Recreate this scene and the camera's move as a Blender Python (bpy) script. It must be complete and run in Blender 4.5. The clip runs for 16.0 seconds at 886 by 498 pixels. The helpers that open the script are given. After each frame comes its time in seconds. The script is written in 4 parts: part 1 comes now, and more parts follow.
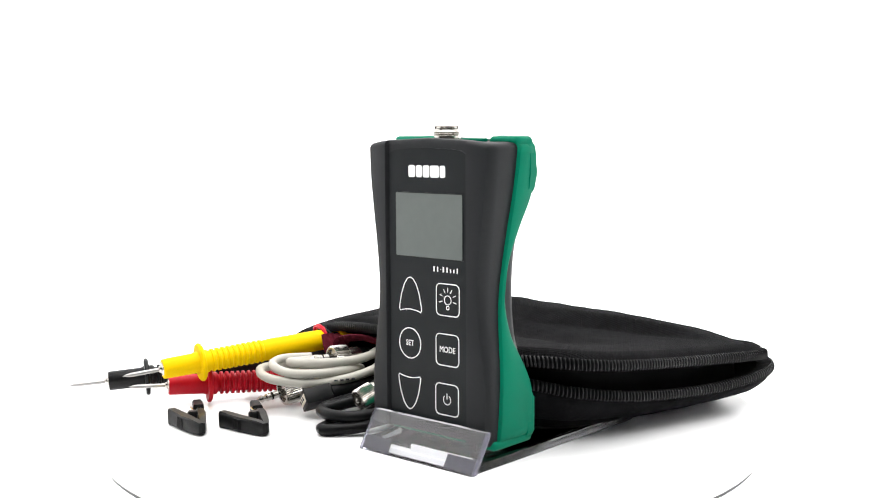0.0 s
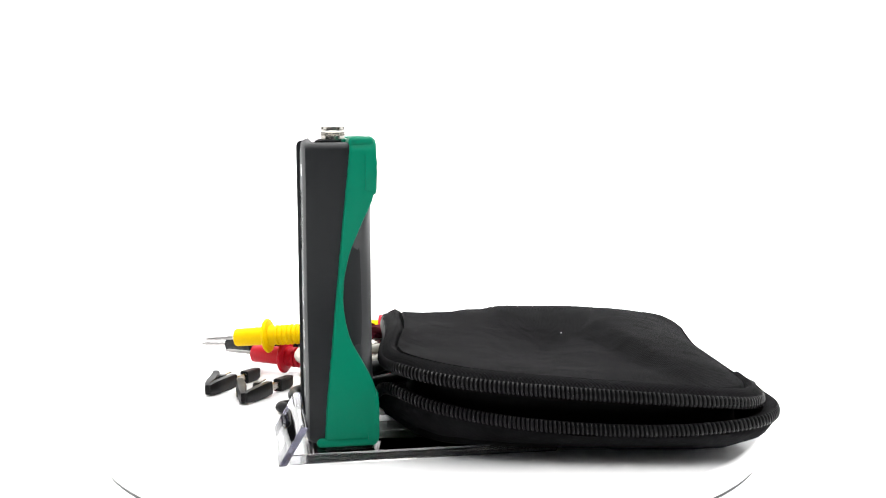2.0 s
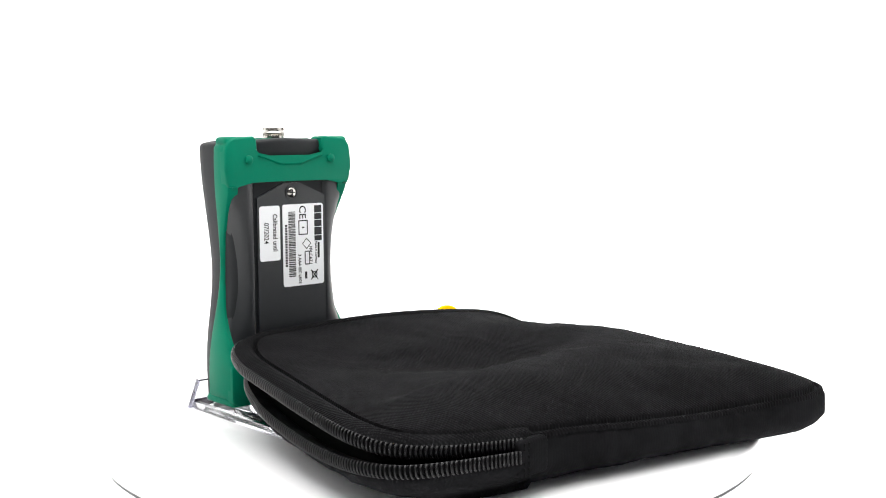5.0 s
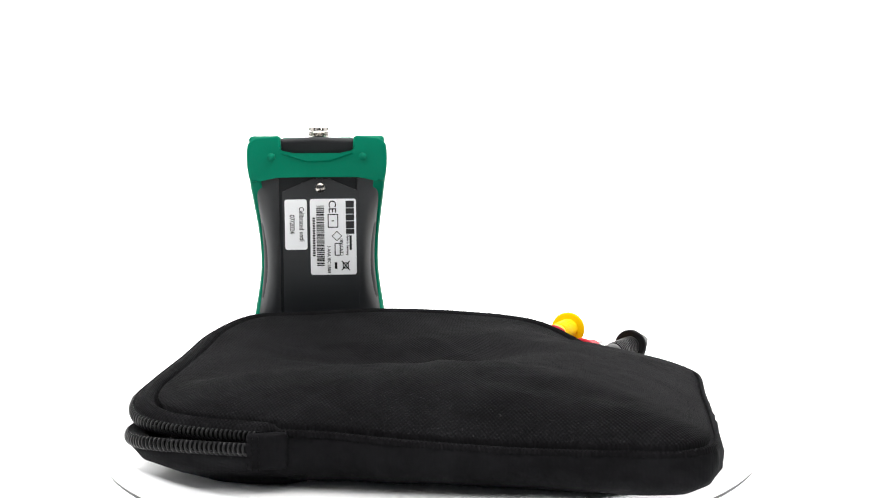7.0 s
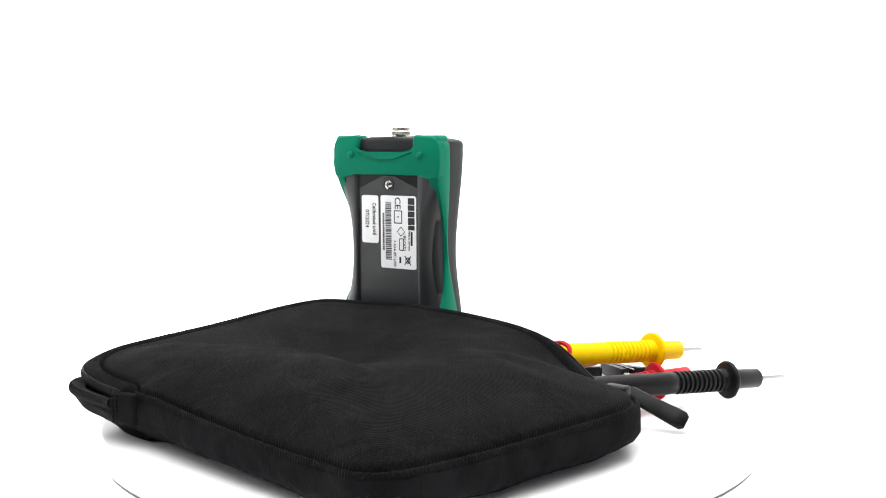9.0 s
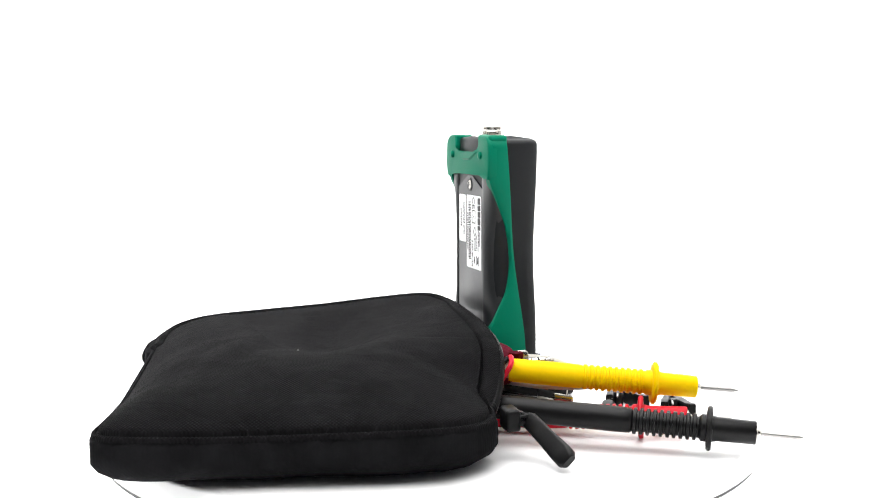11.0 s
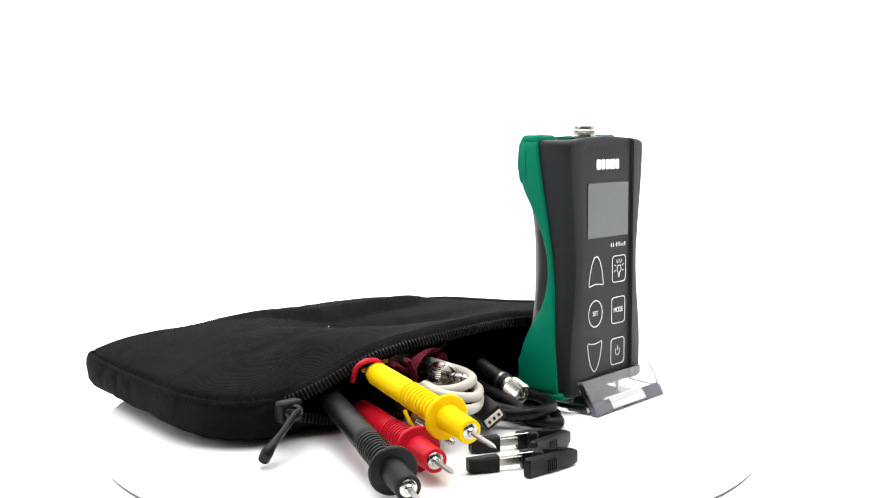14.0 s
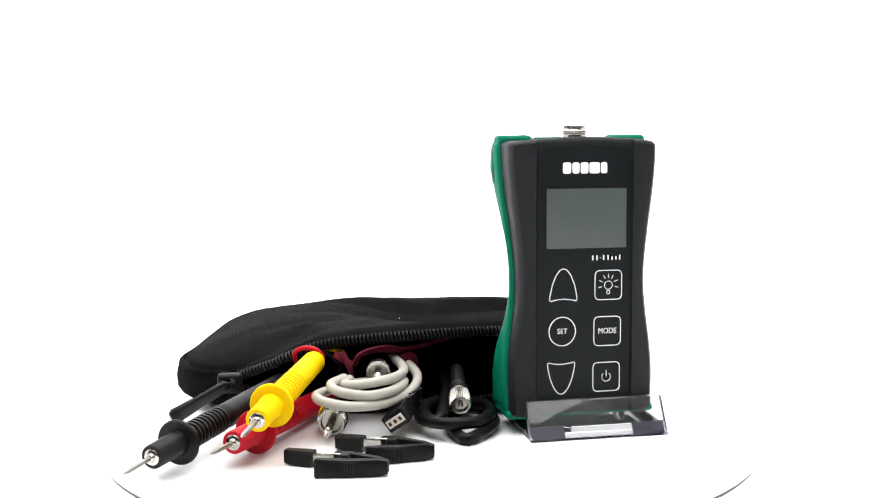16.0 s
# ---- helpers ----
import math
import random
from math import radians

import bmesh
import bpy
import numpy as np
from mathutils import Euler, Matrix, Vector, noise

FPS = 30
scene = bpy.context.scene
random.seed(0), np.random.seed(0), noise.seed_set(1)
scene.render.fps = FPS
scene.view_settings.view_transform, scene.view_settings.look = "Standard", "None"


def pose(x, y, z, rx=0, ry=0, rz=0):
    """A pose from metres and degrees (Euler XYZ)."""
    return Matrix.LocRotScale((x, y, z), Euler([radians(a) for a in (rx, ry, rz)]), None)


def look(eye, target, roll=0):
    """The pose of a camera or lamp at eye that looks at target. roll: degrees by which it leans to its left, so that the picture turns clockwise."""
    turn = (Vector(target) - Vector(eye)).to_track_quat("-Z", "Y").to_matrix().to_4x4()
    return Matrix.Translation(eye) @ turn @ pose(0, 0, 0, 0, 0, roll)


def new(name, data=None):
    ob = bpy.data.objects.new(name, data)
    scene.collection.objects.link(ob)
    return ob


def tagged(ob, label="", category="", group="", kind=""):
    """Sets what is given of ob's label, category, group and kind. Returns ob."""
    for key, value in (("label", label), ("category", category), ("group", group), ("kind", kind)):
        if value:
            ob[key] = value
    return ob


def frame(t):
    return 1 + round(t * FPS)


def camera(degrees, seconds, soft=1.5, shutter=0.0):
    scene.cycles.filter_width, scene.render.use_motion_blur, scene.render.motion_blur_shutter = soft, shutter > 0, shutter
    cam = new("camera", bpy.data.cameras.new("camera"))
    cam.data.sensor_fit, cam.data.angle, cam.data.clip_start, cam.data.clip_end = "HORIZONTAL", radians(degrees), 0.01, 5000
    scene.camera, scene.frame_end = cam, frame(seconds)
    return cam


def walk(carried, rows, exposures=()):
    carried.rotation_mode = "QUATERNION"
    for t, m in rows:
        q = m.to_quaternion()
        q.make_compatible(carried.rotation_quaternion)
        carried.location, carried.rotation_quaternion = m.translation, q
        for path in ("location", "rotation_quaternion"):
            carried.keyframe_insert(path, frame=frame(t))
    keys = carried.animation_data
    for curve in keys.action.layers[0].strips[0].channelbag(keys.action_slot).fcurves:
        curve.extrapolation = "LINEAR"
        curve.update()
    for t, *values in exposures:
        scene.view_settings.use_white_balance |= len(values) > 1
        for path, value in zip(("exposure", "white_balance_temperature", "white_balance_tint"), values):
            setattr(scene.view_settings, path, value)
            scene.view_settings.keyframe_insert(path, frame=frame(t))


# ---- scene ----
# Product turntable in an assumed white light tent: the camera stands still, the disc and all on it turn.
cam = camera(42.9475, 16.0, soft=1.1)
EYE = Vector((0.0, -0.52, 0.128))
YAW, PITCH, ROLL = radians(-0.594), radians(-5.957), -0.306
AHEAD = Vector((-math.sin(YAW) * math.cos(PITCH), math.cos(YAW) * math.cos(PITCH), math.sin(PITCH)))
VIEW = look(EYE, EYE + AHEAD, ROLL)
walk(cam, [(0.0, VIEW), (16.0, VIEW)])

# ---- world, lights, exposure ----
world = bpy.data.worlds.new("dim_room")
scene.world = world
world.use_nodes = True
world.node_tree.nodes["Background"].inputs[0].default_value = (0.9, 0.95, 1.0, 1)
world.node_tree.nodes["Background"].inputs[1].default_value = 0.07
scene.view_settings.exposure = 0.0


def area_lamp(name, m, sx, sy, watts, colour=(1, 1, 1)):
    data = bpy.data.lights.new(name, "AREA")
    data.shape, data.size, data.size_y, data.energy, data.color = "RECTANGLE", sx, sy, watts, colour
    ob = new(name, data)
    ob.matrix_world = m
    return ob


# Overhead lamp out of view, assumed from the soft shadows under things.
area_lamp("unseen_top_light", look((0.0, -0.14, 0.74), (0, -0.12, 0)), 0.8, 0.85, 9.2, (1.0, 0.985, 0.97))

# ---- materials ----


def nodes_of(name):
    m = bpy.data.materials.new(name)
    m.use_nodes = True
    return m, m.node_tree.nodes, m.node_tree.links, m.node_tree.nodes["Principled BSDF"]


def surface(name, colour, rough=0.5, metal=0.0, vary=0.15, grain=900.0, bump=0.1, stain=40.0, depth=0.0002, spec=0.5, coat=0.0, sheen=0.0):
    """Colour with two scales of variation, grain in the relief and uneven gloss."""
    m, n, l, p = nodes_of(name)
    tc = n.new("ShaderNodeTexCoord")
    fine, wide = n.new("ShaderNodeTexNoise"), n.new("ShaderNodeTexNoise")
    fine.inputs["Scale"].default_value, wide.inputs["Scale"].default_value = grain, stain
    fine.inputs["Detail"].default_value, wide.inputs["Detail"].default_value = 3, 4
    for t in (fine, wide):
        l.new(tc.outputs["Object"], t.inputs["Vector"])
    add = n.new("ShaderNodeMath")
    add.operation = "ADD"
    l.new(fine.outputs["Fac"], add.inputs[0])
    l.new(wide.outputs["Fac"], add.inputs[1])
    ramp = n.new("ShaderNodeMapRange")
    ramp.inputs["From Min"].default_value, ramp.inputs["From Max"].default_value = 0.6, 1.4
    ramp.inputs["To Min"].default_value, ramp.inputs["To Max"].default_value = 1 - vary, 1 + vary
    l.new(add.outputs[0], ramp.inputs["Value"])
    mul = n.new("ShaderNodeVectorMath")
    mul.operation = "SCALE"
    mul.inputs[0].default_value = colour
    l.new(ramp.outputs[0], mul.inputs["Scale"])
    l.new(mul.outputs[0], p.inputs["Base Color"])
    rr = n.new("ShaderNodeMapRange")
    rr.inputs["From Min"].default_value, rr.inputs["From Max"].default_value = 0.3, 0.7
    rr.inputs["To Min"].default_value, rr.inputs["To Max"].default_value = max(0.02, rough - 0.06), min(1, rough + 0.06)
    l.new(wide.outputs["Fac"], rr.inputs["Value"])
    l.new(rr.outputs[0], p.inputs["Roughness"])
    b = n.new("ShaderNodeBump")
    b.inputs["Strength"].default_value, b.inputs["Distance"].default_value = bump, depth
    l.new(fine.outputs["Fac"], b.inputs["Height"])
    l.new(b.outputs[0], p.inputs["Normal"])
    p.inputs["Metallic"].default_value, p.inputs["Specular IOR Level"].default_value = metal, spec
    p.inputs["Coat Weight"].default_value, p.inputs["Sheen Weight"].default_value = coat, sheen
    return m


def twill(name, colour, scale=1040.0, turn=-47.0, strength=0.55):
    """Woven cloth: fine diagonal ribs crossed by threads, with worn and dusty patches."""
    m, n, l, p = nodes_of(name)
    tc, mp = n.new("ShaderNodeTexCoord"), n.new("ShaderNodeMapping")
    mp.inputs["Rotation"].default_value = (0, 0, radians(turn))
    l.new(tc.outputs["Object"], mp.inputs["Vector"])
    a, b, dust = n.new("ShaderNodeTexWave"), n.new("ShaderNodeTexWave"), n.new("ShaderNodeTexNoise")
    a.inputs["Scale"].default_value, b.inputs["Scale"].default_value = scale * 0.28, scale * 0.28
    a.bands_direction, b.bands_direction = "X", "Y"
    for w in (a, b):
        w.inputs["Distortion"].default_value, w.inputs["Detail"].default_value = 0.25, 1
        l.new(mp.outputs[0], w.inputs["Vector"])
    dust.inputs["Scale"].default_value, dust.inputs["Detail"].default_value = 55, 6
    l.new(tc.outputs["Object"], dust.inputs["Vector"])
    mix = n.new("ShaderNodeMath")
    mix.operation = "MULTIPLY_ADD"
    mix.inputs[1].default_value = 0.85
    l.new(b.outputs["Fac"], mix.inputs[0])
    l.new(a.outputs["Fac"], mix.inputs[2])
    bump = n.new("ShaderNodeBump")
    bump.inputs["Strength"].default_value, bump.inputs["Distance"].default_value = strength, 0.00030
    l.new(mix.outputs[0], bump.inputs["Height"])
    crease, soft = n.new("ShaderNodeTexNoise"), n.new("ShaderNodeBump")
    crease.inputs["Scale"].default_value, crease.inputs["Detail"].default_value, crease.inputs["Distortion"].default_value = 38, 5, 1.2
    l.new(tc.outputs["Object"], crease.inputs["Vector"])
    soft.inputs["Strength"].default_value, soft.inputs["Distance"].default_value = 0.5, 0.004
    l.new(crease.outputs["Fac"], soft.inputs["Height"])
    l.new(soft.outputs[0], bump.inputs["Normal"])
    l.new(bump.outputs[0], p.inputs["Normal"])
    ramp = n.new("ShaderNodeMapRange")
    ramp.inputs["From Min"].default_value, ramp.inputs["From Max"].default_value = 0.3, 0.75
    ramp.inputs["To Min"].default_value, ramp.inputs["To Max"].default_value = 0.75, 1.5
    l.new(dust.outputs["Fac"], ramp.inputs["Value"])
    mul = n.new("ShaderNodeVectorMath")
    mul.operation = "SCALE"
    mul.inputs[0].default_value = colour
    l.new(ramp.outputs[0], mul.inputs["Scale"])
    l.new(mul.outputs[0], p.inputs["Base Color"])
    p.inputs["Roughness"].default_value, p.inputs["Specular IOR Level"].default_value = 0.85, 0.04
    return m


def acrylic(name, tint, rough=0.0):
    m, n, l, p = nodes_of(name)
    smear, bump, tc = n.new("ShaderNodeTexNoise"), n.new("ShaderNodeBump"), n.new("ShaderNodeTexCoord")
    smear.inputs["Scale"].default_value = 45
    bump.inputs["Strength"].default_value, bump.inputs["Distance"].default_value = 0.08, 0.0006
    l.new(tc.outputs["Object"], smear.inputs["Vector"])
    l.new(smear.outputs["Fac"], bump.inputs["Height"])
    l.new(bump.outputs[0], p.inputs["Normal"])
    p.inputs["Base Color"].default_value, p.inputs["Roughness"].default_value = (*tint, 1), rough
    p.inputs["Transmission Weight"].default_value, p.inputs["IOR"].default_value = 1.0, 1.49
    return m


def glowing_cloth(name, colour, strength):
    """White cloth with emission added in place of light shining through it."""
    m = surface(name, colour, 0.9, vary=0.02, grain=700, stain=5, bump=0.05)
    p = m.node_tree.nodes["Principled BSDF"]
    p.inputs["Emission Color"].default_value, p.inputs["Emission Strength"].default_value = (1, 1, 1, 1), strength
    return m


DISC = surface("disc_white_lacquer", (0.86, 0.86, 0.865), 0.22, vary=0.015, grain=300, stain=9, bump=0.02)
SHEET = surface("backdrop_paper", (0.9, 0.9, 0.9), 0.8, vary=0.015, grain=500, stain=6, bump=0.05)
# Glow added to both cloths so that the surroundings render white.
TENT_GLOW = glowing_cloth("tent_cloth_glow", (0.85, 0.85, 0.85), 0.25)
BACKDROP_GLOW = glowing_cloth("backdrop_glow", (0.85, 0.85, 0.85), 0.75)
GAP_SHADE = surface("rim_gap_shade", (0.04, 0.04, 0.042), 0.6)
CLOTH = twill("bag_twill", (0.0050, 0.0050, 0.0055), turn=-45.0)
CLOTH_EDGE = twill("bag_edge_cloth", (0.0062, 0.0062, 0.0069), 900, -20, 0.15)
LINING = surface("bag_lining", (0.004, 0.004, 0.0043), 0.9, spec=0.1)
TEETH = surface("zip_teeth_black_nylon", (0.005, 0.005, 0.0055), 0.38, vary=0.2, spec=0.25)
ZIPMETAL = surface("black_painted_metal", (0.005, 0.005, 0.0054), 0.36, vary=0.3, spec=0.18)
CASE = surface("case_dark_grey_plastic", (0.0098, 0.0110, 0.0122), 0.50, vary=0.06, grain=2600, bump=0.35, depth=0.0001, spec=0.2)
PANEL = surface("membrane_panel_black", (0.0066, 0.0083, 0.0092), 0.38, vary=0.05, grain=2000, bump=0.1, depth=0.0001, spec=0.14)
BACKCASE = surface("case_back_black_plastic", (0.0105, 0.0120, 0.0135), 0.40, vary=0.08, grain=1800, bump=0.25, depth=0.0001)
GREEN = surface("green_rubber", (0.0, 0.160, 0.090), 0.5, vary=0.05, grain=2200, bump=0.3, depth=0.0001, spec=0.08)
LCD = surface("grey_lcd_glass", (0.074, 0.088, 0.081), 0.10, vary=0.04, grain=300, stain=60, bump=0.0)
WHITEINK = surface("white_print", (0.82, 0.83, 0.82), 0.5, vary=0.03)
BLACKINK = surface("black_print", (0.012, 0.012, 0.013), 0.6, vary=0.1)
LABEL = surface("label_paper", (0.82, 0.83, 0.84), 0.35, vary=0.03, grain=1500)
CHROME = surface("nickel_plated", (0.46, 0.44, 0.405), 0.24, 1.0, vary=0.12, grain=2500, bump=0.2, depth=0.00005)
STEEL = surface("steel_needle", (0.34, 0.33, 0.32), 0.32, 1.0, vary=0.15, grain=2500)
YELLOW = surface("yellow_plastic", (0.84, 0.545, 0.0), 0.55, vary=0.05, bump=0.15, spec=0.07)
RED = surface("red_plastic", (0.50, 0.004, 0.018), 0.45, vary=0.08, bump=0.15, spec=0.2)
BLACK = surface("black_plastic", (0.005, 0.005, 0.0054), 0.40, vary=0.15, bump=0.2, spec=0.18)
GREYCABLE = surface("grey_cable_pvc", (0.44, 0.42, 0.37), 0.45, vary=0.06, bump=0.1)
BLACKCABLE = surface("black_cable_rubber", (0.004, 0.004, 0.0044), 0.38, vary=0.15, bump=0.1, spec=0.13)
MAROON = twill("maroon_strap", (0.07, 0.008, 0.015), 700, 10, 0.5)
CREAM = surface("cream_plastic", (0.66, 0.60, 0.50), 0.5, vary=0.05)
LINTMAT = surface("pale_lint", (0.7, 0.7, 0.7), 0.9)
ACRYLIC = acrylic("clear_acrylic", (0.95, 0.95, 0.97))
ACRYLIC_EDGE = acrylic("acrylic_cut_edge", (0.78, 0.77, 0.95), 0.15)
LIP_REFRACTION = surface("lip_refraction_dark", (0.030, 0.029, 0.046), 0.2, vary=0.1)

# ---- mesh helpers ----


def mesh_of(name, bm, material, smooth=38.0):
    bmesh.ops.recalc_face_normals(bm, faces=bm.faces)
    me = bpy.data.meshes.new(name)
    bm.to_mesh(me)
    bm.free()
    if material:
        me.materials.append(material)
    if smooth:
        me.polygons.foreach_set("use_smooth", [True] * len(me.polygons))
        me.set_sharp_from_angle(angle=radians(smooth))
    return me


def part(name, bm, material, parent, label="", smooth=38.0, kind=""):
    ob = new(name, mesh_of(name, bm, material, smooth))
    ob.parent = parent
    return tagged(ob, label, kind=kind)


MOVERS = []


def thing(name, m, label, category, group=""):
    """An empty at a thing's base, which turns with the disc."""
    ob = new(name)
    ob.empty_display_size = 0.01
    ob.matrix_basis = m
    MOVERS.append((ob, m.copy()))
    return tagged(ob, label, category, group)


def add_box(bm, lo, hi, bevel=0.0, segments=2, m=None):
    made = bmesh.ops.create_cube(bm, size=1.0)["verts"]
    c, s = (Vector(lo) + Vector(hi)) / 2, Vector(hi) - Vector(lo)
    bmesh.ops.transform(bm, matrix=Matrix.LocRotScale(c, None, s), verts=made)
    if bevel:
        edges = list({e for v in made for e in v.link_edges})
        out = bmesh.ops.bevel(bm, geom=edges, offset=bevel, segments=segments, affect="EDGES", profile=0.5)
        made = list({v for f in out["faces"] for v in f.verts} | {v for v in made if v.is_valid})
    if m is not None:
        bmesh.ops.transform(bm, matrix=m, verts=made)
    return bm


def box(lo, hi, bevel=0.0, segments=2, m=None):
    return add_box(bmesh.new(), lo, hi, bevel, segments, m)


def along(a, b):
    """A frame at a whose z points to b."""
    a, b = Vector(a), Vector(b)
    return Matrix.Translation(a) @ (b - a).to_track_quat("Z", "Y").to_matrix().to_4x4()


def add_loft(bm, rings, caps=True, closed=True):
    """Skin between rings of equally many points."""
    rows = [[bm.verts.new(p) for p in ring] for ring in rings]
    n = len(rows[0])
    for a, b in zip(rows, rows[1:]):
        for i in range(n if closed else n - 1):
            j = (i + 1) % n
            bm.faces.new((a[i], a[j], b[j], b[i]))
    if caps:
        bm.faces.new(list(reversed(rows[0])))
        bm.faces.new(rows[-1])
    return rows


def add_lathe(bm, profile, m=None, seg=28, flutes=0, flute_depth=0.0):
    """Turn a profile of (radius, height) about z."""
    rings = []
    for r, z in profile:
        ring = []
        for i in range(seg):
            a = 2 * math.pi * i / seg
            rr = max(r, 1e-5) * (1 - (flute_depth if flutes and i % 2 else 0))
            p = Vector((rr * math.cos(a), rr * math.sin(a), z))
            ring.append(m @ p if m is not None else p)
        rings.append(ring)
    add_loft(bm, rings)
    return bm


def lathe(profile, m=None, seg=28, **k):
    return add_lathe(bmesh.new(), profile, m, seg, **k)


def smooth_path(points, steps=10, closed=False):
    """Catmull-Rom curve through the points."""
    pts = [Vector(p) for p in points]
    n, out = len(pts), []
    for i in range(n if closed else n - 1):
        p = [pts[(i + k) % n] if closed else pts[min(max(i + k, 0), n - 1)] for k in (-1, 0, 1, 2)]
        for s in range(steps):
            t = s / steps
            out.append(0.5 * (2 * p[1] + (p[2] - p[0]) * t + (2 * p[0] - 5 * p[1] + 4 * p[2] - p[3]) * t * t
                              + (3 * p[1] - p[0] - 3 * p[2] + p[3]) * t ** 3))
    if not closed:
        out.append(pts[-1])
    return out


def add_tube(bm, pts, r, seg=10, closed=False, flat=1.0):
    """A tube along points; flat squeezes it across."""
    n, rings, side = len(pts), [], None
    for i, p in enumerate(pts):
        a = pts[i - 1] if (i or closed) else p
        b = pts[(i + 1) % n] if (i < n - 1 or closed) else p
        d = (b - a).normalized()
        up = Vector((0, 0, 1)) if abs(d.z) < 0.95 else Vector((1, 0, 0))
        s = d.cross(up).normalized() if side is None else (side - d * side.dot(d)).normalized()
        side = s
        u = s.cross(d)
        rings.append([p + (s * math.cos(2 * math.pi * k / seg) + u * math.sin(2 * math.pi * k / seg) * flat) * r for k in range(seg)])
    if closed:
        rings.append(rings[0])
        add_loft(bm, rings, caps=False)
        bmesh.ops.remove_doubles(bm, verts=bm.verts, dist=1e-6)
    else:
        add_loft(bm, rings)
    return bm


def tube(pts, r, **k):
    return add_tube(bmesh.new(), pts, r, **k)


def rounded(w, h, r, n=6):
    """Points of a rounded rectangle of width w and height h about the origin."""
    out = []
    for cx, cy, a0 in ((w / 2 - r, h / 2 - r, 0), (-w / 2 + r, h / 2 - r, 90), (-w / 2 + r, -h / 2 + r, 180), (w / 2 - r, -h / 2 + r, 270)):
        for i in range(n + 1):
            a = radians(a0 + 90 * i / n)
            out.append((cx + r * math.cos(a), cy + r * math.sin(a)))
    return out


def plate(outline, y0, y1, flip=1.0, bm=None):
    """A plate in the x-z plane between two depths, from an outline of (x, z)."""
    bm = bm or bmesh.new()
    add_loft(bm, [[Vector((x * flip, y0, z)) for x, z in outline], [Vector((x * flip, y1, z)) for x, z in outline]])
    return bm


def line_ring(outline, width, y0, y1, bm=None):
    """A printed line round a closed outline of (x, z)."""
    bm = bm or bmesh.new()
    n = len(outline)
    cx, cz = sum(p[0] for p in outline) / n, sum(p[1] for p in outline) / n
    inner = []
    for i in range(n):
        a, b = Vector(outline[i - 1]), Vector(outline[(i + 1) % n])
        d = (b - a).normalized()
        nrm = Vector((-d.y, d.x))
        if nrm.dot(Vector((cx, cz)) - Vector(outline[i])) < 0:
            nrm = -nrm
        inner.append(Vector(outline[i]) + nrm * width)
    f = lambda ps, y: [bm.verts.new((p[0], y, p[1])) for p in ps]
    rows = [f(outline, y1), f(outline, y0), f(inner, y0), f(inner, y1)]
    for a, b in zip(rows, rows[1:]):
        for i in range(n):
            j = (i + 1) % n
            bm.faces.new((a[i], a[j], b[j], b[i]))
    return bm


def lettering(name, text, size, m, material, parent, align="CENTER", stretch=1.0, bold=0.0):
    """Raised print of a text, as a mesh in the x-y plane of m."""
    c = bpy.data.curves.new(name, "FONT")
    c.body, c.size, c.align_x, c.align_y, c.extrude, c.resolution_u = text, size, align, "CENTER", 0.00004, 3
    c.offset = bold
    tmp = new(name, c)
    me = bpy.data.meshes.new_from_object(tmp.evaluated_get(bpy.context.evaluated_depsgraph_get()))
    bpy.data.objects.remove(tmp)
    bpy.data.curves.remove(c)
    me.transform(m @ Matrix.Diagonal((stretch, 1, 1, 1)))
    me.materials.clear()
    me.materials.append(material)
    ob = new(name, me)
    ob.parent = parent
    return ob


def interp(x, table):
    return float(np.interp(x, [a for a, _ in table], [b for _, b in table]))


def ease(a, b, x):
    t = min(1.0, max(0.0, (x - a) / (b - a)))
    return t * t * (3 - 2 * t)


# ---- the tent and the disc ----


def build_tent():
    bm = bmesh.new()
    prof = [(-1.3, -0.045), (0.45, -0.045)] + [(0.45 + 0.25 * math.sin(radians(a)), 0.205 - 0.25 * math.cos(radians(a))) for a in range(10, 91, 10)] + [(0.7, 0.95)]
    add_loft(bm, [[Vector((-0.75, y, z)) for y, z in prof], [Vector((0.75, y, z)) for y, z in prof]], caps=False, closed=False)
    ob = new("backdrop", mesh_of("backdrop", bm, BACKDROP_GLOW, 60))
    tagged(ob, "seamless white backdrop sheet with added glow, curving up behind the turntable", "backdrop", kind="structure")
    # Glowing side walls out of view, added to brighten the sides of things.
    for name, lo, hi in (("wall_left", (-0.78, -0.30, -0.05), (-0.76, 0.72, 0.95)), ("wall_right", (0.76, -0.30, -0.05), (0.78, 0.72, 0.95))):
        ob = new(name, mesh_of(name, box(lo, hi, 0.004), TENT_GLOW))
        tagged(ob, "unseen white cloth side of an assumed light tent, with added glow", "wall", kind="structure")
    # Unseen glowing roof, run past the camera so the acrylic lip reflects white.
    ob = new("ceiling", mesh_of("ceiling", box((-0.78, -1.30, 0.955), (0.78, 0.72, 0.97), 0.004), TENT_GLOW))
    tagged(ob, "unseen white cloth roof of an assumed light tent, with added glow", "ceiling", kind="structure")


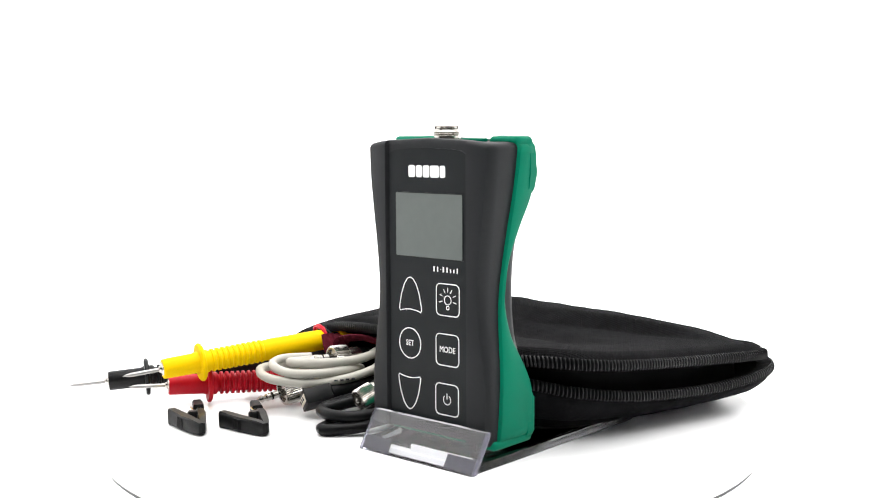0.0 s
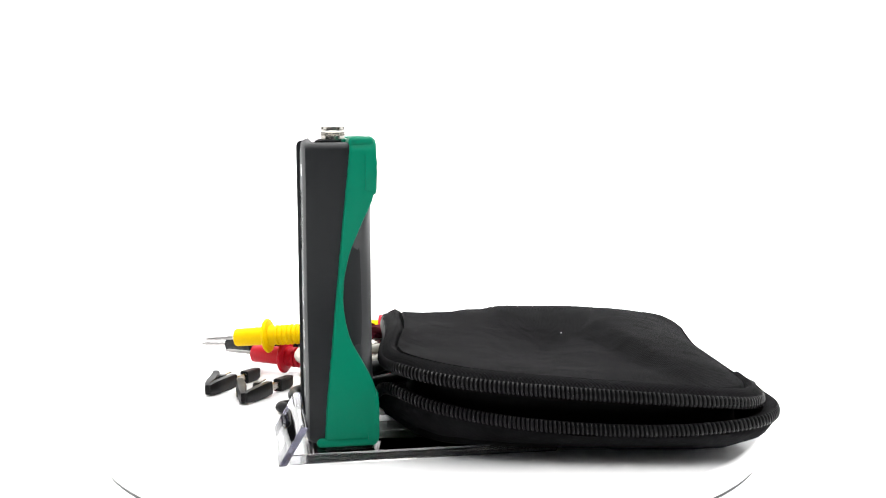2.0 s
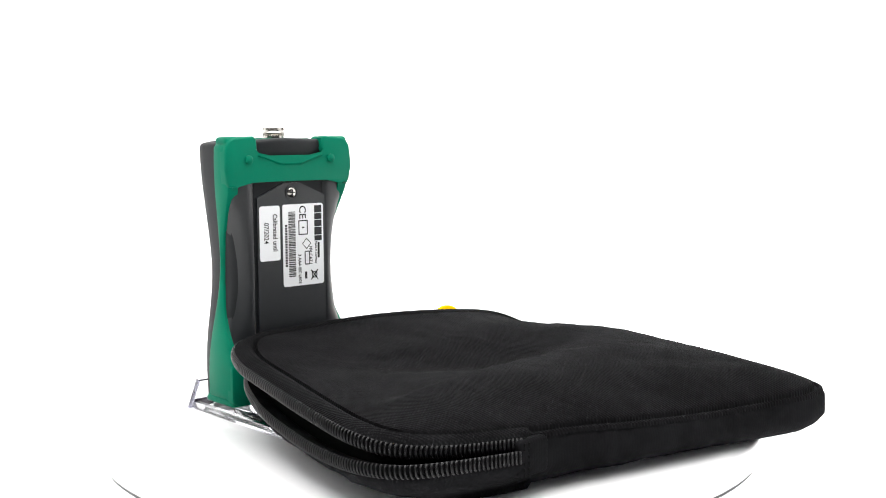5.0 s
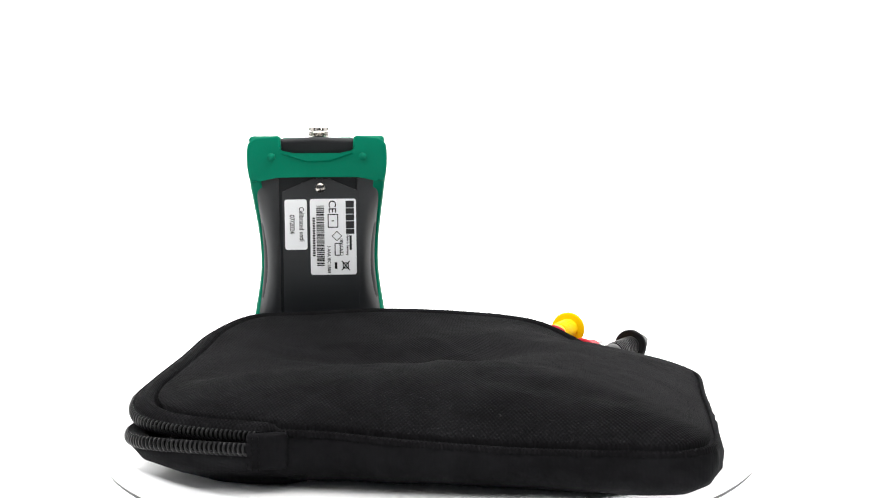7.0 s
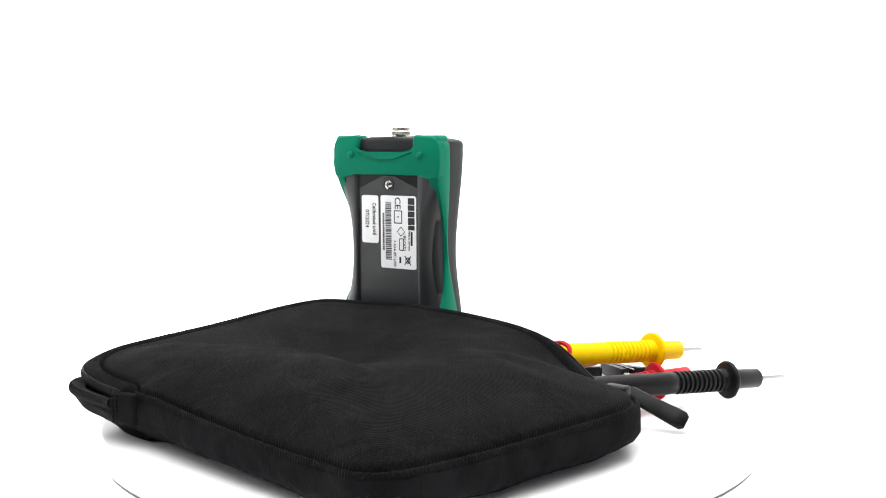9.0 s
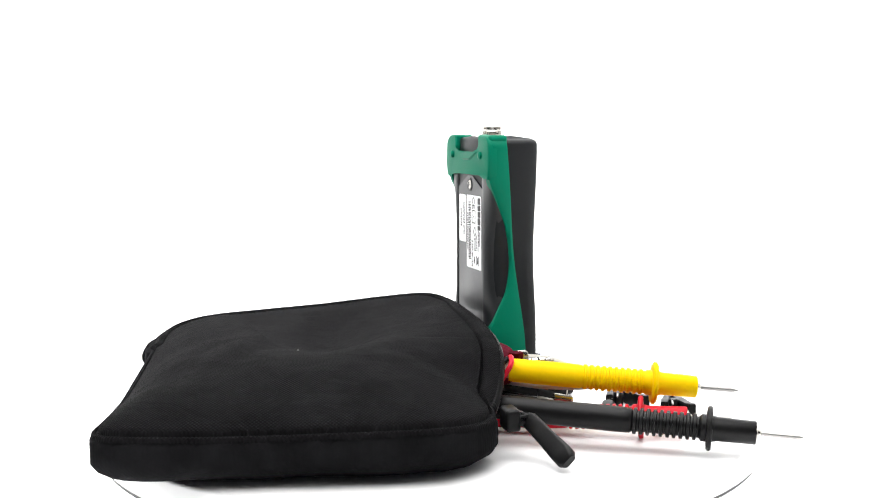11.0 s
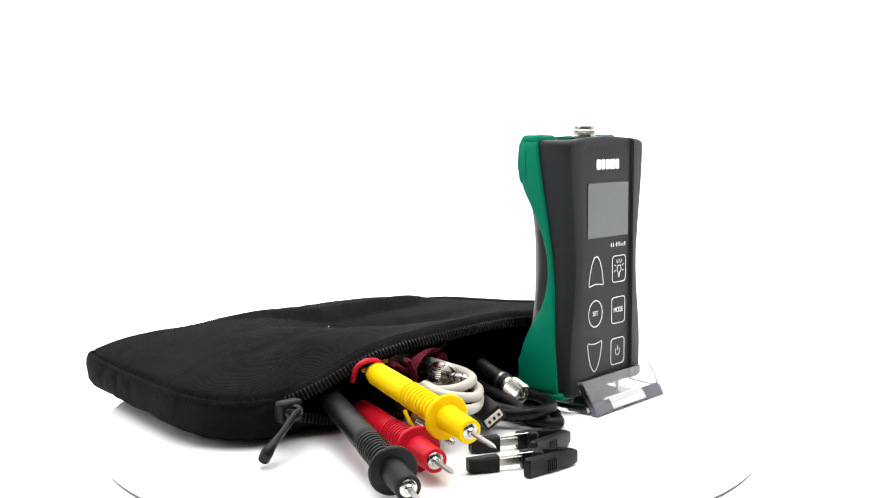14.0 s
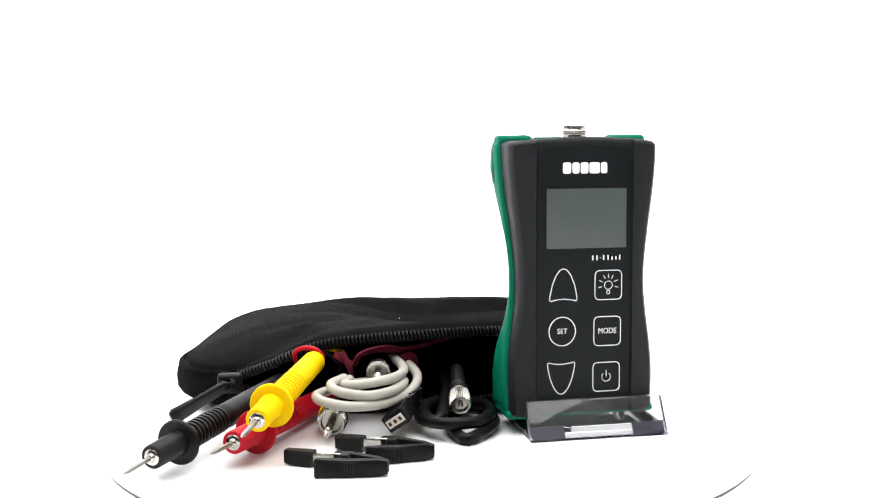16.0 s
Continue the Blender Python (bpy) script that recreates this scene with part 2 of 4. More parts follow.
def build_disc():
    t = thing("turntable", pose(0, 0, 0), "round white glossy motor turntable on a white sheet", "turntable")
    R = 0.150
    part("platter", lathe([(0.001, 0.0), (R - 0.0012, 0.0), (R - 0.0004, -0.0004), (R, -0.0012), (R, -0.0105), (R - 0.0006, -0.0112), (0.001, -0.0112)], seg=192), DISC, t, "glossy white round platter")
    # The shadow gap below the overhanging platter, put in as a dark ring.
    part("rim_shade", lathe([(0.12, -0.0113), (R - 0.0006, -0.0113), (R - 0.0012, -0.0128), (0.12, -0.0128)], seg=160), GAP_SHADE, t, "dark band painted as the shadow gap under the platter")
    part("base", lathe([(0.001, -0.0129), (0.10, -0.0129), (0.105, -0.018), (0.105, -0.045), (0.001, -0.045)], seg=96), SHEET, t, "white round motor base")


build_tent()
build_disc()

# ---- the hand-held tester ----
DEVICE = pose(0.0063, -0.0726, 0.0, 0, 0, -42.3)
WIDE = [(0.0075, 0.0300), (0.020, 0.0308), (0.035, 0.0303), (0.050, 0.0277), (0.066, 0.0262), (0.085, 0.0280), (0.100, 0.0300), (0.112, 0.0312), (0.1235, 0.0315)]
BOOT_FRONT = [(0.0075, -0.0070), (0.025, -0.0058), (0.050, -0.0030), (0.072, -0.0007), (0.093, 0.0012), (0.1235, 0.0043)]
BOOT_BACK = [(0.0075, 0.0140), (0.027, 0.0138), (0.033, 0.0118), (0.0385, 0.0090), (0.0476, 0.0040), (0.055, 0.0022), (0.063, 0.0014), (0.072, 0.0020), (0.082, 0.0042), (0.095, 0.0096), (0.100, 0.0122), (0.104, 0.0136), (0.130, 0.0136)]


def soft_w(z):
    return sum(interp(z + d, WIDE) for d in (-0.008, -0.004, 0, 0.004, 0.008)) / 5


def soft_yb(z):
    return sum(interp(z + d, BOOT_BACK) for d in (-0.002, 0, 0.002)) / 3


def case_section(z, inset=0.0):
    w = soft_w(z) + 0.0008 - inset
    half = [(0.0, -0.0118), (0.0206, -0.0118), (0.0212, -0.0134), (w - 0.0040, -0.0132), (w - 0.0016, -0.0124), (w - 0.0003, -0.0106), (w, -0.0070), (w, 0.0050), (w - 0.0010, 0.0078), (w - 0.0035, 0.0100), (w - 0.009, 0.0119), (0.0, 0.0123)]
    k = 1 - inset / 0.012
    half = [(x, y * k) for x, y in half]
    return half + [(-x, y) for x, y in reversed(half[1:-1])]


def build_case(dev):
    bm = bmesh.new()
    rings = []
    zs = [0.0075, 0.0079, 0.009] + [0.011 + 0.1105 * i / 34 for i in range(35)] + [0.1225, 0.1232, 0.1235]
    insets = {0.0075: 0.0016, 0.0079: 0.0006, 0.1225: 0.0003, 0.1232: 0.0010, 0.1235: 0.0022}
    for z in zs:
        ring = []
        for x, y in case_section(z, insets.get(z, 0.0)):
            arch = 0.0022 * (1 - (x / 0.0315) ** 2) * ease(0.116, 0.1235, z)
            ring.append(Vector((x, y, z + arch)))
        rings.append(ring)
    add_loft(bm, rings)
    part("case", bm, CASE, dev, "dark grey waisted plastic housing", 32)


def arch_panel(x0, x1, z0, z1, rise, r=0.002):
    pts = [(x0, z0 + r), (x0 + r * 0.3, z0 + r * 0.3), (x0 + r, z0), (x1 - r, z0), (x1 - r * 0.3, z0 + r * 0.3), (x1, z0 + r)]
    for i in range(13):
        x = x1 + (x0 - x1) * i / 12
        u = (x - (x0 + x1) / 2) / ((x1 - x0) / 2)
        pts.append((x, z1 + rise * (1 - u * u) - (0.0012 if abs(u) > 0.99 else 0)))
    return pts


def key_outline(kind, cx, cz):
    if kind == "square":
        return [(cx + x, cz + z) for x, z in rounded(0.0122, 0.0128, 0.0022, 5)]
    if kind == "round":
        return [(cx + 0.0060 * math.cos(radians(a)), cz + 0.0063 * math.sin(radians(a))) for a in range(0, 360, 10)]
    s = 1 if kind == "up" else -1
    left = [(-0.0062, -0.0058), (-0.0060, -0.0040), (-0.0050, 0.0005), (-0.0034, 0.0045), (-0.0016, 0.0068), (0.0, 0.0074)]
    right = [(-x, z) for x, z in reversed(left[:-1])]
    foot = [(0.0056, -0.0067), (0.0030, -0.0061), (0.0, -0.0058), (-0.0030, -0.0061), (-0.0056, -0.0067)]
    return [(cx + x, cz + s * z) for x, z in left + right + foot]


def build_front(dev):
    panel = part("front_panel", plate(arch_panel(-0.0203, 0.0209, 0.0135, 0.1205, 0.0012), -0.0121, -0.0100), PANEL, dev, "matt black membrane front panel", 30)
    part("display", plate([(x + 0.0011, z + 0.0915) for x, z in rounded(0.0350, 0.0252, 0.0006, 2)], -0.01225, -0.0118), LCD, panel, "grey-green blank display window", 30)
    bm = line_ring([(x + 0.0011, z + 0.0915) for x, z in rounded(0.0356, 0.0258, 0.0007, 2)], 0.00035, -0.0123, -0.0119)
    part("display_border", bm, PANEL, panel, "thin black border", 30)
    y0, y1 = -0.01222, -0.0119
    spots = (("up", -0.0089, 0.0633), ("square", 0.0109, 0.0631), ("round", -0.0093, 0.0439), ("square", 0.0106, 0.0434), ("down", -0.0097, 0.0242), ("square", 0.0103, 0.0237))
    keys = []
    for kind, x, z in spots:
        keys.append(part("key", line_ring(key_outline(kind, x, z), 0.00037, y0, y1), WHITEINK, panel, "white-outlined membrane key"))
    front = lambda x, z: Matrix.Translation((x, -0.01215, z)) @ pose(0, 0, 0, 90, 0, 0)
    lettering("key_text", "SET", 0.0032, front(-0.0093, 0.0439), WHITEINK, keys[2], stretch=0.9)
    lettering("key_text", "MODE", 0.0034, front(0.0106, 0.0434), WHITEINK, keys[3], stretch=0.85)
    # lamp sign: bulb with rays
    bm = line_ring([(0.0109 + 0.0019 * math.cos(radians(a)), 0.0630 + 0.0019 * math.sin(radians(a))) for a in range(0, 360, 20)], 0.00028, y0, y1)
    for a in (-15, 25, 62, 90, 118, 155, 195):
        m = Matrix.Translation((0.0109, 0, 0.0632)) @ Matrix.Rotation(-radians(a), 4, "Y")
        add_box(bm, (0.0029, y0, -0.00014), (0.0046, y1, 0.00014), m=m)
    line_ring([(0.0109 + x, 0.0600 + z) for x, z in rounded(0.0016, 0.0016, 0.0005, 3)], 0.00028, y0, y1, bm)
    part("lamp_sign", bm, WHITEINK, keys[1], smooth=0)
    arc = [(0.0103 + 0.0019 * math.sin(radians(a)), 0.0236 + 0.0019 * math.cos(radians(a))) for a in range(35, 326, 15)]
    bm = tube([Vector((x, -0.01212, z)) for x, z in arc], 0.00016, seg=6)
    add_box(bm, (0.01014, y0, 0.0238), (0.01046, y1, 0.0263))
    part("power_sign", bm, WHITEINK, keys[5])
    # the maker's mark and the type mark, as plain blocks
    x = -0.0094
    for w, gap in ((0.0036, 0.0005), (0.0031, 0.0005), (0.0034, 0.0004), (0.0046, 0.0004), (0.0028, 0)):
        part("mark_block", plate([(x + w / 2 + px, 0.1126 + pz) for px, pz in rounded(w, 0.0047, 0.0009, 3)], y0, y1), WHITEINK, panel, "white printed block", 0)
        x += w + gap
    bm, x = bmesh.new(), 0.0036
    for w, h in ((0.0014, 0.0020), (0.0012, 0.0020), (0.0007, 0.0003), (0.0015, 0.0020), (0.0013, 0.0020), (0.0012, 0.0014), (0.0012, 0.0014), (0.0012, 0.0020)):
        add_box(bm, (x, y0, 0.0738 + (0.0008 if h < 0.001 else 0)), (x + w * 0.42, y1, 0.0738 + h + (0.0008 if h < 0.001 else 0)))
        x += w + 0.0005
    part("type_mark", bm, WHITEINK, panel, "row of small pale marks", 0)


def build_boot(dev):
    """The green rubber boot: side strips that narrow at the waist, a back yoke, a foot and two hooks over the top."""
    boot = part("rubber_boot", strip(1), GREEN, dev, "green rubber bumper boot", 40)
    part("side_strip", strip(-1), GREEN, boot, smooth=40)
    # back yoke with the notch
    half = [(0.0, 0.1062), (0.0200, 0.1060), (0.0270, 0.1056), (0.0286, 0.1050), (0.0297, 0.1040), (0.0322, 0.1042), (0.0334, 0.1062), (0.0341, 0.112), (0.0341, 0.1190), (0.0335, 0.1222), (0.0320, 0.1243), (0.0295, 0.1256), (0.0192, 0.1264), (0.0178, 0.1255), (0.0174, 0.1205), (0.0182, 0.1180), (0.0100, 0.1176)]
    prof = half + [(-x, z) for x, z in reversed(half[1:])]
    bm = plate(prof, 0.0100, 0.0144)
    bmesh.ops.bevel(bm, geom=[e for e in bm.edges if all(v.co.y > 0.0143 for v in e.verts)], offset=0.0011, segments=3, affect="EDGES", profile=0.5)
    yoke = part("back_yoke", bm, GREEN, boot, smooth=50)
    # sloping lip below the notch
    bm = bmesh.new()
    lip = [(-0.0180, 0.1176), (0.0180, 0.1176), (0.0056, 0.1132), (-0.0056, 0.1132)]
    inner = [(-0.0168, 0.1178), (0.0168, 0.1178), (0.0054, 0.1142), (-0.0054, 0.1142)]
    add_loft(bm, [[Vector((x, 0.0142, z)) for x, z in lip], [Vector((x, 0.0152, z)) for x, z in inner]])
    part("notch_lip", bm, GREEN, yoke, smooth=0)
    for s in (-1, 1):
        part("stud", lathe([(0.0019, 0.0), (0.0019, 0.0007), (0.0013, 0.0012), (0.0002, 0.0014)], pose(0.0222 * s, 0.0145, 0.1161, -90), 20), GREEN, yoke)
        x0, x1 = sorted((0.0178 * s, 0.0330 * s))
        part("top_hook", box((x0, 0.0038, 0.1222), (x1, 0.0136, 0.1262), 0.0019, 5), GREEN, boot)
    bm = plate([(x, 0.0170 + z) for x, z in rounded(0.0660, 0.0194, 0.003, 5)], 0.0100, 0.0143)
    bmesh.ops.bevel(bm, geom=[e for e in bm.edges if all(v.co.y > 0.0142 for v in e.verts)], offset=0.0011, segments=3, affect="EDGES", profile=0.5)
    part("foot_band", bm, GREEN, boot, smooth=50)
    part("top_strap", box((-0.0172, 0.0034, 0.1238), (0.0172, 0.0052, 0.1254), 0.0006, 2), GREEN, boot, "thin green strap across the top")
    for s in (-1, 1):
        part("stud", lathe([(0.0019, 0.0), (0.0019, 0.0007), (0.0013, 0.0012), (0.0002, 0.0014)], pose(0.0222 * s, 0.0143, 0.0165, -90), 20), GREEN, boot)
    part("sole", box((-0.0325, -0.0098, 0.0062), (0.0325, 0.0138, 0.0098), 0.0016, 3), GREEN, boot)


def strip(s):
    bm, rings = bmesh.new(), []
    for i in range(61):
        z = 0.0066 + (0.1256 - 0.0066) * i / 60
        end = max(ease(0.011, 0.0066, z), ease(0.1205, 0.1256, z))
        w, y0, y1 = soft_w(z), interp(z, BOOT_FRONT), soft_yb(z)
        o = w + 0.0026 - 0.0040 * end * end
        n = w - 0.003
        ring = [(n, y0), (w + 0.0006, y0), (o - 0.0004, y0 + 0.0005), (o, y0 + 0.0014), (o, max(y1 - 0.0016, y0 + 0.0018)), (o - 0.0008, max(y1 - 0.0003, y0 + 0.0022)), (o - 0.0022, max(y1, y0 + 0.0026)), (n, max(y1, y0 + 0.0026))]
        rings.append([Vector((s * x, y, z)) for x, y in ring])
    add_loft(bm, rings)
    return bm


def build_back(dev):
    back = part("back_cover", plate([(x - 0.0014, z + 0.0645) for x, z in ((-0.0188, -0.048), (0.0188, -0.048), (0.0188, 0.0345), (0.0040, 0.0408), (-0.0040, 0.0408), (-0.0188, 0.0345))], 0.0120, 0.0128), BACKCASE, dev, "black battery cover", 0)
    # curved flanks between the flat cover and the boot's side strips
    for s in (-1, 1):
        bm, rings = bmesh.new(), []
        for i in range(41):
            z = 0.0265 + (0.1055 - 0.0265) * i / 40
            w, yb = soft_w(z), min(soft_yb(z), 0.0122)
            x1 = w + 0.0008
            ring = [(0.0178, 0.0100), (0.0178, 0.0118), (0.0189, 0.0119), (0.0194, 0.0127), (0.0205, 0.0131)]
            ring += [(0.0205 + (x1 - 0.0205) * math.sin(radians(q)) ** 1.1, yb - 0.0012 + (0.0143 - yb) * math.cos(radians(q)) ** 1.05) for q in (18, 36, 52, 66, 78, 90)]
            ring += [(x1 - 0.002, yb - 0.003)]
            rings.append([Vector((s * x, y, z)) for x, y in ring])
        add_loft(bm, rings)
        part("grip_flank", bm, BACKCASE, dev, "curved black finger grip", 50)
    m = pose(-0.0012, 0.0122, 0.1008, -90)
    part("screw_well", lathe([(0.0034, 0.0), (0.0034, 0.0010), (0.0027, 0.0010), (0.0026, 0.0003)], m, 24), BACKCASE, dev)
    screw = part("screw", lathe([(0.0024, 0.0002), (0.0023, 0.0008), (0.0016, 0.0013), (0.0002, 0.0014)], m, 24), CHROME, dev, "silver cross-head screw")
    bm = add_box(box((-0.0014, -0.0003, 0.0009), (0.0014, 0.0003, 0.00148), m=m), (-0.0003, -0.0014, 0.0009), (0.0003, 0.0014, 0.00148), m=m)
    part("slot", bm, BLACKINK, screw, smooth=0)

    def label(cx, cz, w, h):
        bm = plate([(cx + x, cz + z) for x, z in rounded(w, h, 0.0012, 4)], 0.0127, 0.01292)
        return part("sticker", bm, LABEL, dev, "white printed paper sticker", 30)

    # writing reads from the top down, seen from behind
    down = lambda x, z: Matrix(((0, -1, 0, x), (0, 0, 1, 0.01296), (-1, 0, 0, z), (0, 0, 0, 1)))
    a = label(0.0109, 0.0828, 0.0109, 0.0248)
    lettering("sticker_text", "Calibrated until", 0.0034, down(0.0082, 0.0830), BLACKINK, a, stretch=0.80, bold=0.00005)
    lettering("sticker_text", "07/2024", 0.0034, down(0.0129, 0.0830), BLACKINK, a, stretch=0.85, bold=0.00005)
    b = label(-0.0073, 0.0766, 0.0226, 0.0376)
    lettering("sticker_text", "CE", 0.0052, down(-0.0068, 0.0916), BLACKINK, b, bold=0.00005)
    lettering("sticker_text", "18V CAT I", 0.0022, down(-0.0112, 0.0716), BLACKINK, b, stretch=0.9, bold=0.00005)
    lettering("sticker_text", "3 AAA IEC LR03", 0.0022, down(-0.0050, 0.0655), BLACKINK, b, stretch=0.9, bold=0.00005)
    lettering("sticker_text", "Made in Germany", 0.0016, down(-0.0143, 0.0725), BLACKINK, b, stretch=0.9, bold=0.00005)
    ya, yb = 0.01288, 0.01300
    z = 0.0944
    for h in (0.0034, 0.0028, 0.0030, 0.0036, 0.0024):
        part("mark_block", box((-0.0176, ya, z - h), (-0.0135, yb, z)), BLACKINK, b, "black printed block", 0)
        z -= h + 0.0003
    part("number_bar", box((-0.0163, ya, 0.0700), (-0.0152, yb, 0.0772)), BLACKINK, b, smooth=0)
    bm, z, rnd = bmesh.new(), 0.0920, random.Random(4)
    while z > 0.0618:
        h = rnd.choice((0.0002, 0.0003, 0.0005, 0.0006))
        add_box(bm, (-0.0029, ya, z - h), (0.0009, yb, z))
        z -= h + rnd.choice((0.0002, 0.0003, 0.0004))
    part("barcode", bm, BLACKINK, b, "black barcode bars", 0)
    bm, z = bmesh.new(), 0.0862
    for i in range(16):
        add_box(bm, (0.0016, ya, z - 0.0009), (0.0028, yb, z))
        z -= 0.00122
    part("number_bars", bm, BLACKINK, b, smooth=0)
    bm = line_ring([(-0.0072 + x, 0.0845 + z) for x, z in rounded(0.0052, 0.0068, 0.0003, 2)], 0.0005, yb, ya)
    line_ring([(-0.0090 + x, 0.0770 + z) for x, z in ((0.0026, 0), (0, 0.0026), (-0.0026, 0), (0, -0.0026))], 0.0005, yb, ya, bm)
    line_ring([(-0.0093 + x, 0.0704 + z) for x, z in rounded(0.0030, 0.0064, 0.0005, 2)], 0.0005, yb, ya, bm)
    add_box(bm, (-0.0078, ya, 0.0842), (-0.0066, yb, 0.0848))
    for s in (-1, 1):
        add_box(bm, (-0.0030, ya, -0.00028), (0.0030, yb, 0.00028), m=Matrix.Translation((-0.0132, 0, 0.0623)) @ Matrix.Rotation(s * radians(50), 4, "Y"))
    line_ring([(-0.0132 + x, 0.0623 + z) for x, z in rounded(0.0030, 0.0030, 0.0004, 2)], 0.0005, yb, ya, bm)
    add_box(bm, (-0.0090, ya, 0.0607), (-0.0078, yb, 0.0640))
    part("safety_signs", bm, BLACKINK, b, smooth=0)


def build_socket(dev):
    m = pose(-0.0005, 0.0005, 0.1243)
    sock = part("socket", lathe([(0.0064, 0.0), (0.0064, 0.0010), (0.0049, 0.0012), (0.0049, 0.0020), (0.0052, 0.0022), (0.0049, 0.0025), (0.0052, 0.0029), (0.0049, 0.0032), (0.0052, 0.0036), (0.0048, 0.0040), (0.0047, 0.0041), (0.0046, 0.0048), (0.0036, 0.0048), (0.0035, 0.0020), (0.0002, 0.0020)], m, 40), CHROME, dev, "nickel threaded round socket")
    for a in range(0, 360, 45):
        part("crown_tooth", box((0.0032, -0.0012, 0.0046), (0.0048, 0.0012, 0.0061), 0.0003, 1, m @ pose(0, 0, 0, 0, 0, a)), CHROME, sock)
    part("washer", lathe([(0.0075, -0.0012), (0.0075, 0.0004), (0.0055, 0.0008), (0.0055, -0.0012)], m, 32), CASE, sock, "grey collar")


def build_device():
    dev = thing("handheld_tester", DEVICE, "dark grey handheld tester in green rubber boot, upright in acrylic holder", "measuring device")
    build_case(dev)
    build_front(dev)
    build_boot(dev)
    build_back(dev)
    build_socket(dev)


def build_stand():
    st = thing("acrylic_holder", DEVICE, "clear acrylic display holder with a slanted front lip on the turntable", "display stand")
    x0, x1 = -0.0262, 0.0336
    base = part("base_plate", box((x0 + 0.0032, -0.0130, 0.0002), (x1 - 0.0032, 0.086, 0.0014), 0.0003, 2), ACRYLIC, st, "flat clear acrylic base plate")
    for x in (x0, x1 - 0.003):
        part("rail", box((x, -0.0205, 0.0003), (x + 0.0026, 0.086, 0.0040), 0.0006, 2), ACRYLIC, base)
    for x in (-0.020, 0.018):
        part("support_rib", box((x, -0.006, 0.0015), (x + 0.003, 0.013, 0.0062), 0.0005, 2), ACRYLIC, base)
    # White bars added in place of the pale reflections in the lip.
    for lo, hi in (((-0.012, -0.0205, 0.0003), (0.022, -0.0190, 0.0020)), ((-0.006, -0.0150, 0.0003), (0.026, -0.0140, 0.0030))):
        part("reflection_strip", box(lo, hi, 0.0002, 1), LABEL, base, "white strip standing in for a reflection in the lip")
    bm = bmesh.new()
    sec = [(-0.0248, 0.0003), (-0.0238, 0.0002), (-0.0218, 0.0003), (-0.0133, 0.0146), (-0.0140, 0.0152), (-0.0160, 0.0152), (-0.0164, 0.0148)]
    add_loft(bm, [[Vector((x, y, z)) for y, z in sec] for x in (x0 + 0.0004, x1 - 0.0004)])
    lip = part("front_lip", bm, ACRYLIC, st, "slanted clear acrylic lip", 25)
    for x in (x0 + 0.0002, x1 - 0.0002):
        bm = bmesh.new()
        add_loft(bm, [[Vector((x - 0.0002, y, z)) for y, z in sec], [Vector((x + 0.0002, y, z)) for y, z in sec]])
        part("cut_edge", bm, ACRYLIC_EDGE, lip, "violet-tinted cut edge", 0)
    # Dark refraction at both ends of the lip's foot, added as solid wedges.
    for xa, xb in ((x0 + 0.0010, x0 + 0.0150), (x1 - 0.0150, x1 - 0.0010)):
        bm = bmesh.new()
        add_loft(bm, [[Vector((x, y, z)) for y, z in ((-0.0238, 0.0008), (-0.0208, 0.0056), (-0.0200, 0.0050), (-0.0226, 0.0008))] for x in (xa, xb)])
        part("foot_refraction", bm, LIP_REFRACTION, lip, "dark violet wedge standing in for dark refraction at the lip's foot", 0)
    for ob in st.children_recursive:
        if ob.name.split(".")[0] != "reflection_strip":
            ob.visible_shadow = False


build_device()
build_stand()

# ---- the zip bag ----
BAG = pose(0.043, 0.0495, 0.0, 0, 0, 125.5)
# guides in the bag's own space: the lid's half of the zip, the tray's half, and the seam along the closed sides
ZIP_UP = [(0.0768, 0.0784, 0.0160), (0.0593, 0.0847, 0.0228), (0.0338, 0.0889, 0.0330), (-0.0031, 0.0874, 0.0370), (-0.0460, 0.0826, 0.0383), (-0.0846, 0.0808, 0.0360), (-0.1070, 0.0699, 0.0360), (-0.1163, 0.0466, 0.0333), (-0.1158, 0.0105, 0.0298), (-0.1148, -0.0255, 0.0272), (-0.1123, -0.0509, 0.0253), (-0.1035, -0.0657, 0.0231), (-0.0850, -0.0722, 0.0214), (-0.0540, -0.0730, 0.0200)]
ZIP_LOW = [(0.0768, 0.0784, 0.0140), (0.0620, 0.0800, 0.0095), (0.0400, 0.0815, 0.0060), (0.0, 0.0825, 0.0050), (-0.0450, 0.0835, 0.0080), (-0.0750, 0.0835, 0.0190), (-0.0949, 0.0770, 0.0262), (-0.1079, 0.0594, 0.0225), (-0.1131, 0.0322, 0.0180), (-0.1139, 0.0002, 0.0152), (-0.1138, -0.0316, 0.0146), (-0.1114, -0.0578, 0.0162), (-0.1028, -0.0718, 0.0172), (-0.0864, -0.0775, 0.0177), (-0.0540, -0.0760, 0.0165)]
SEAM = [(-0.0540, -0.0690, 0.0236), (-0.0326, -0.0680, 0.0232), (-0.0029, -0.0675, 0.0211), (0.0376, -0.0668, 0.0194), (0.0735, -0.0677, 0.0199), (0.0885, -0.0683, 0.0204), (0.1010, -0.0604, 0.0216), (0.1035, -0.0257, 0.0210), (0.1036, 0.0160, 0.0211), (0.1037, 0.0531, 0.0217), (0.0935, 0.0732, 0.0210), (0.0768, 0.0800, 0.0212)]
AROUND = 360


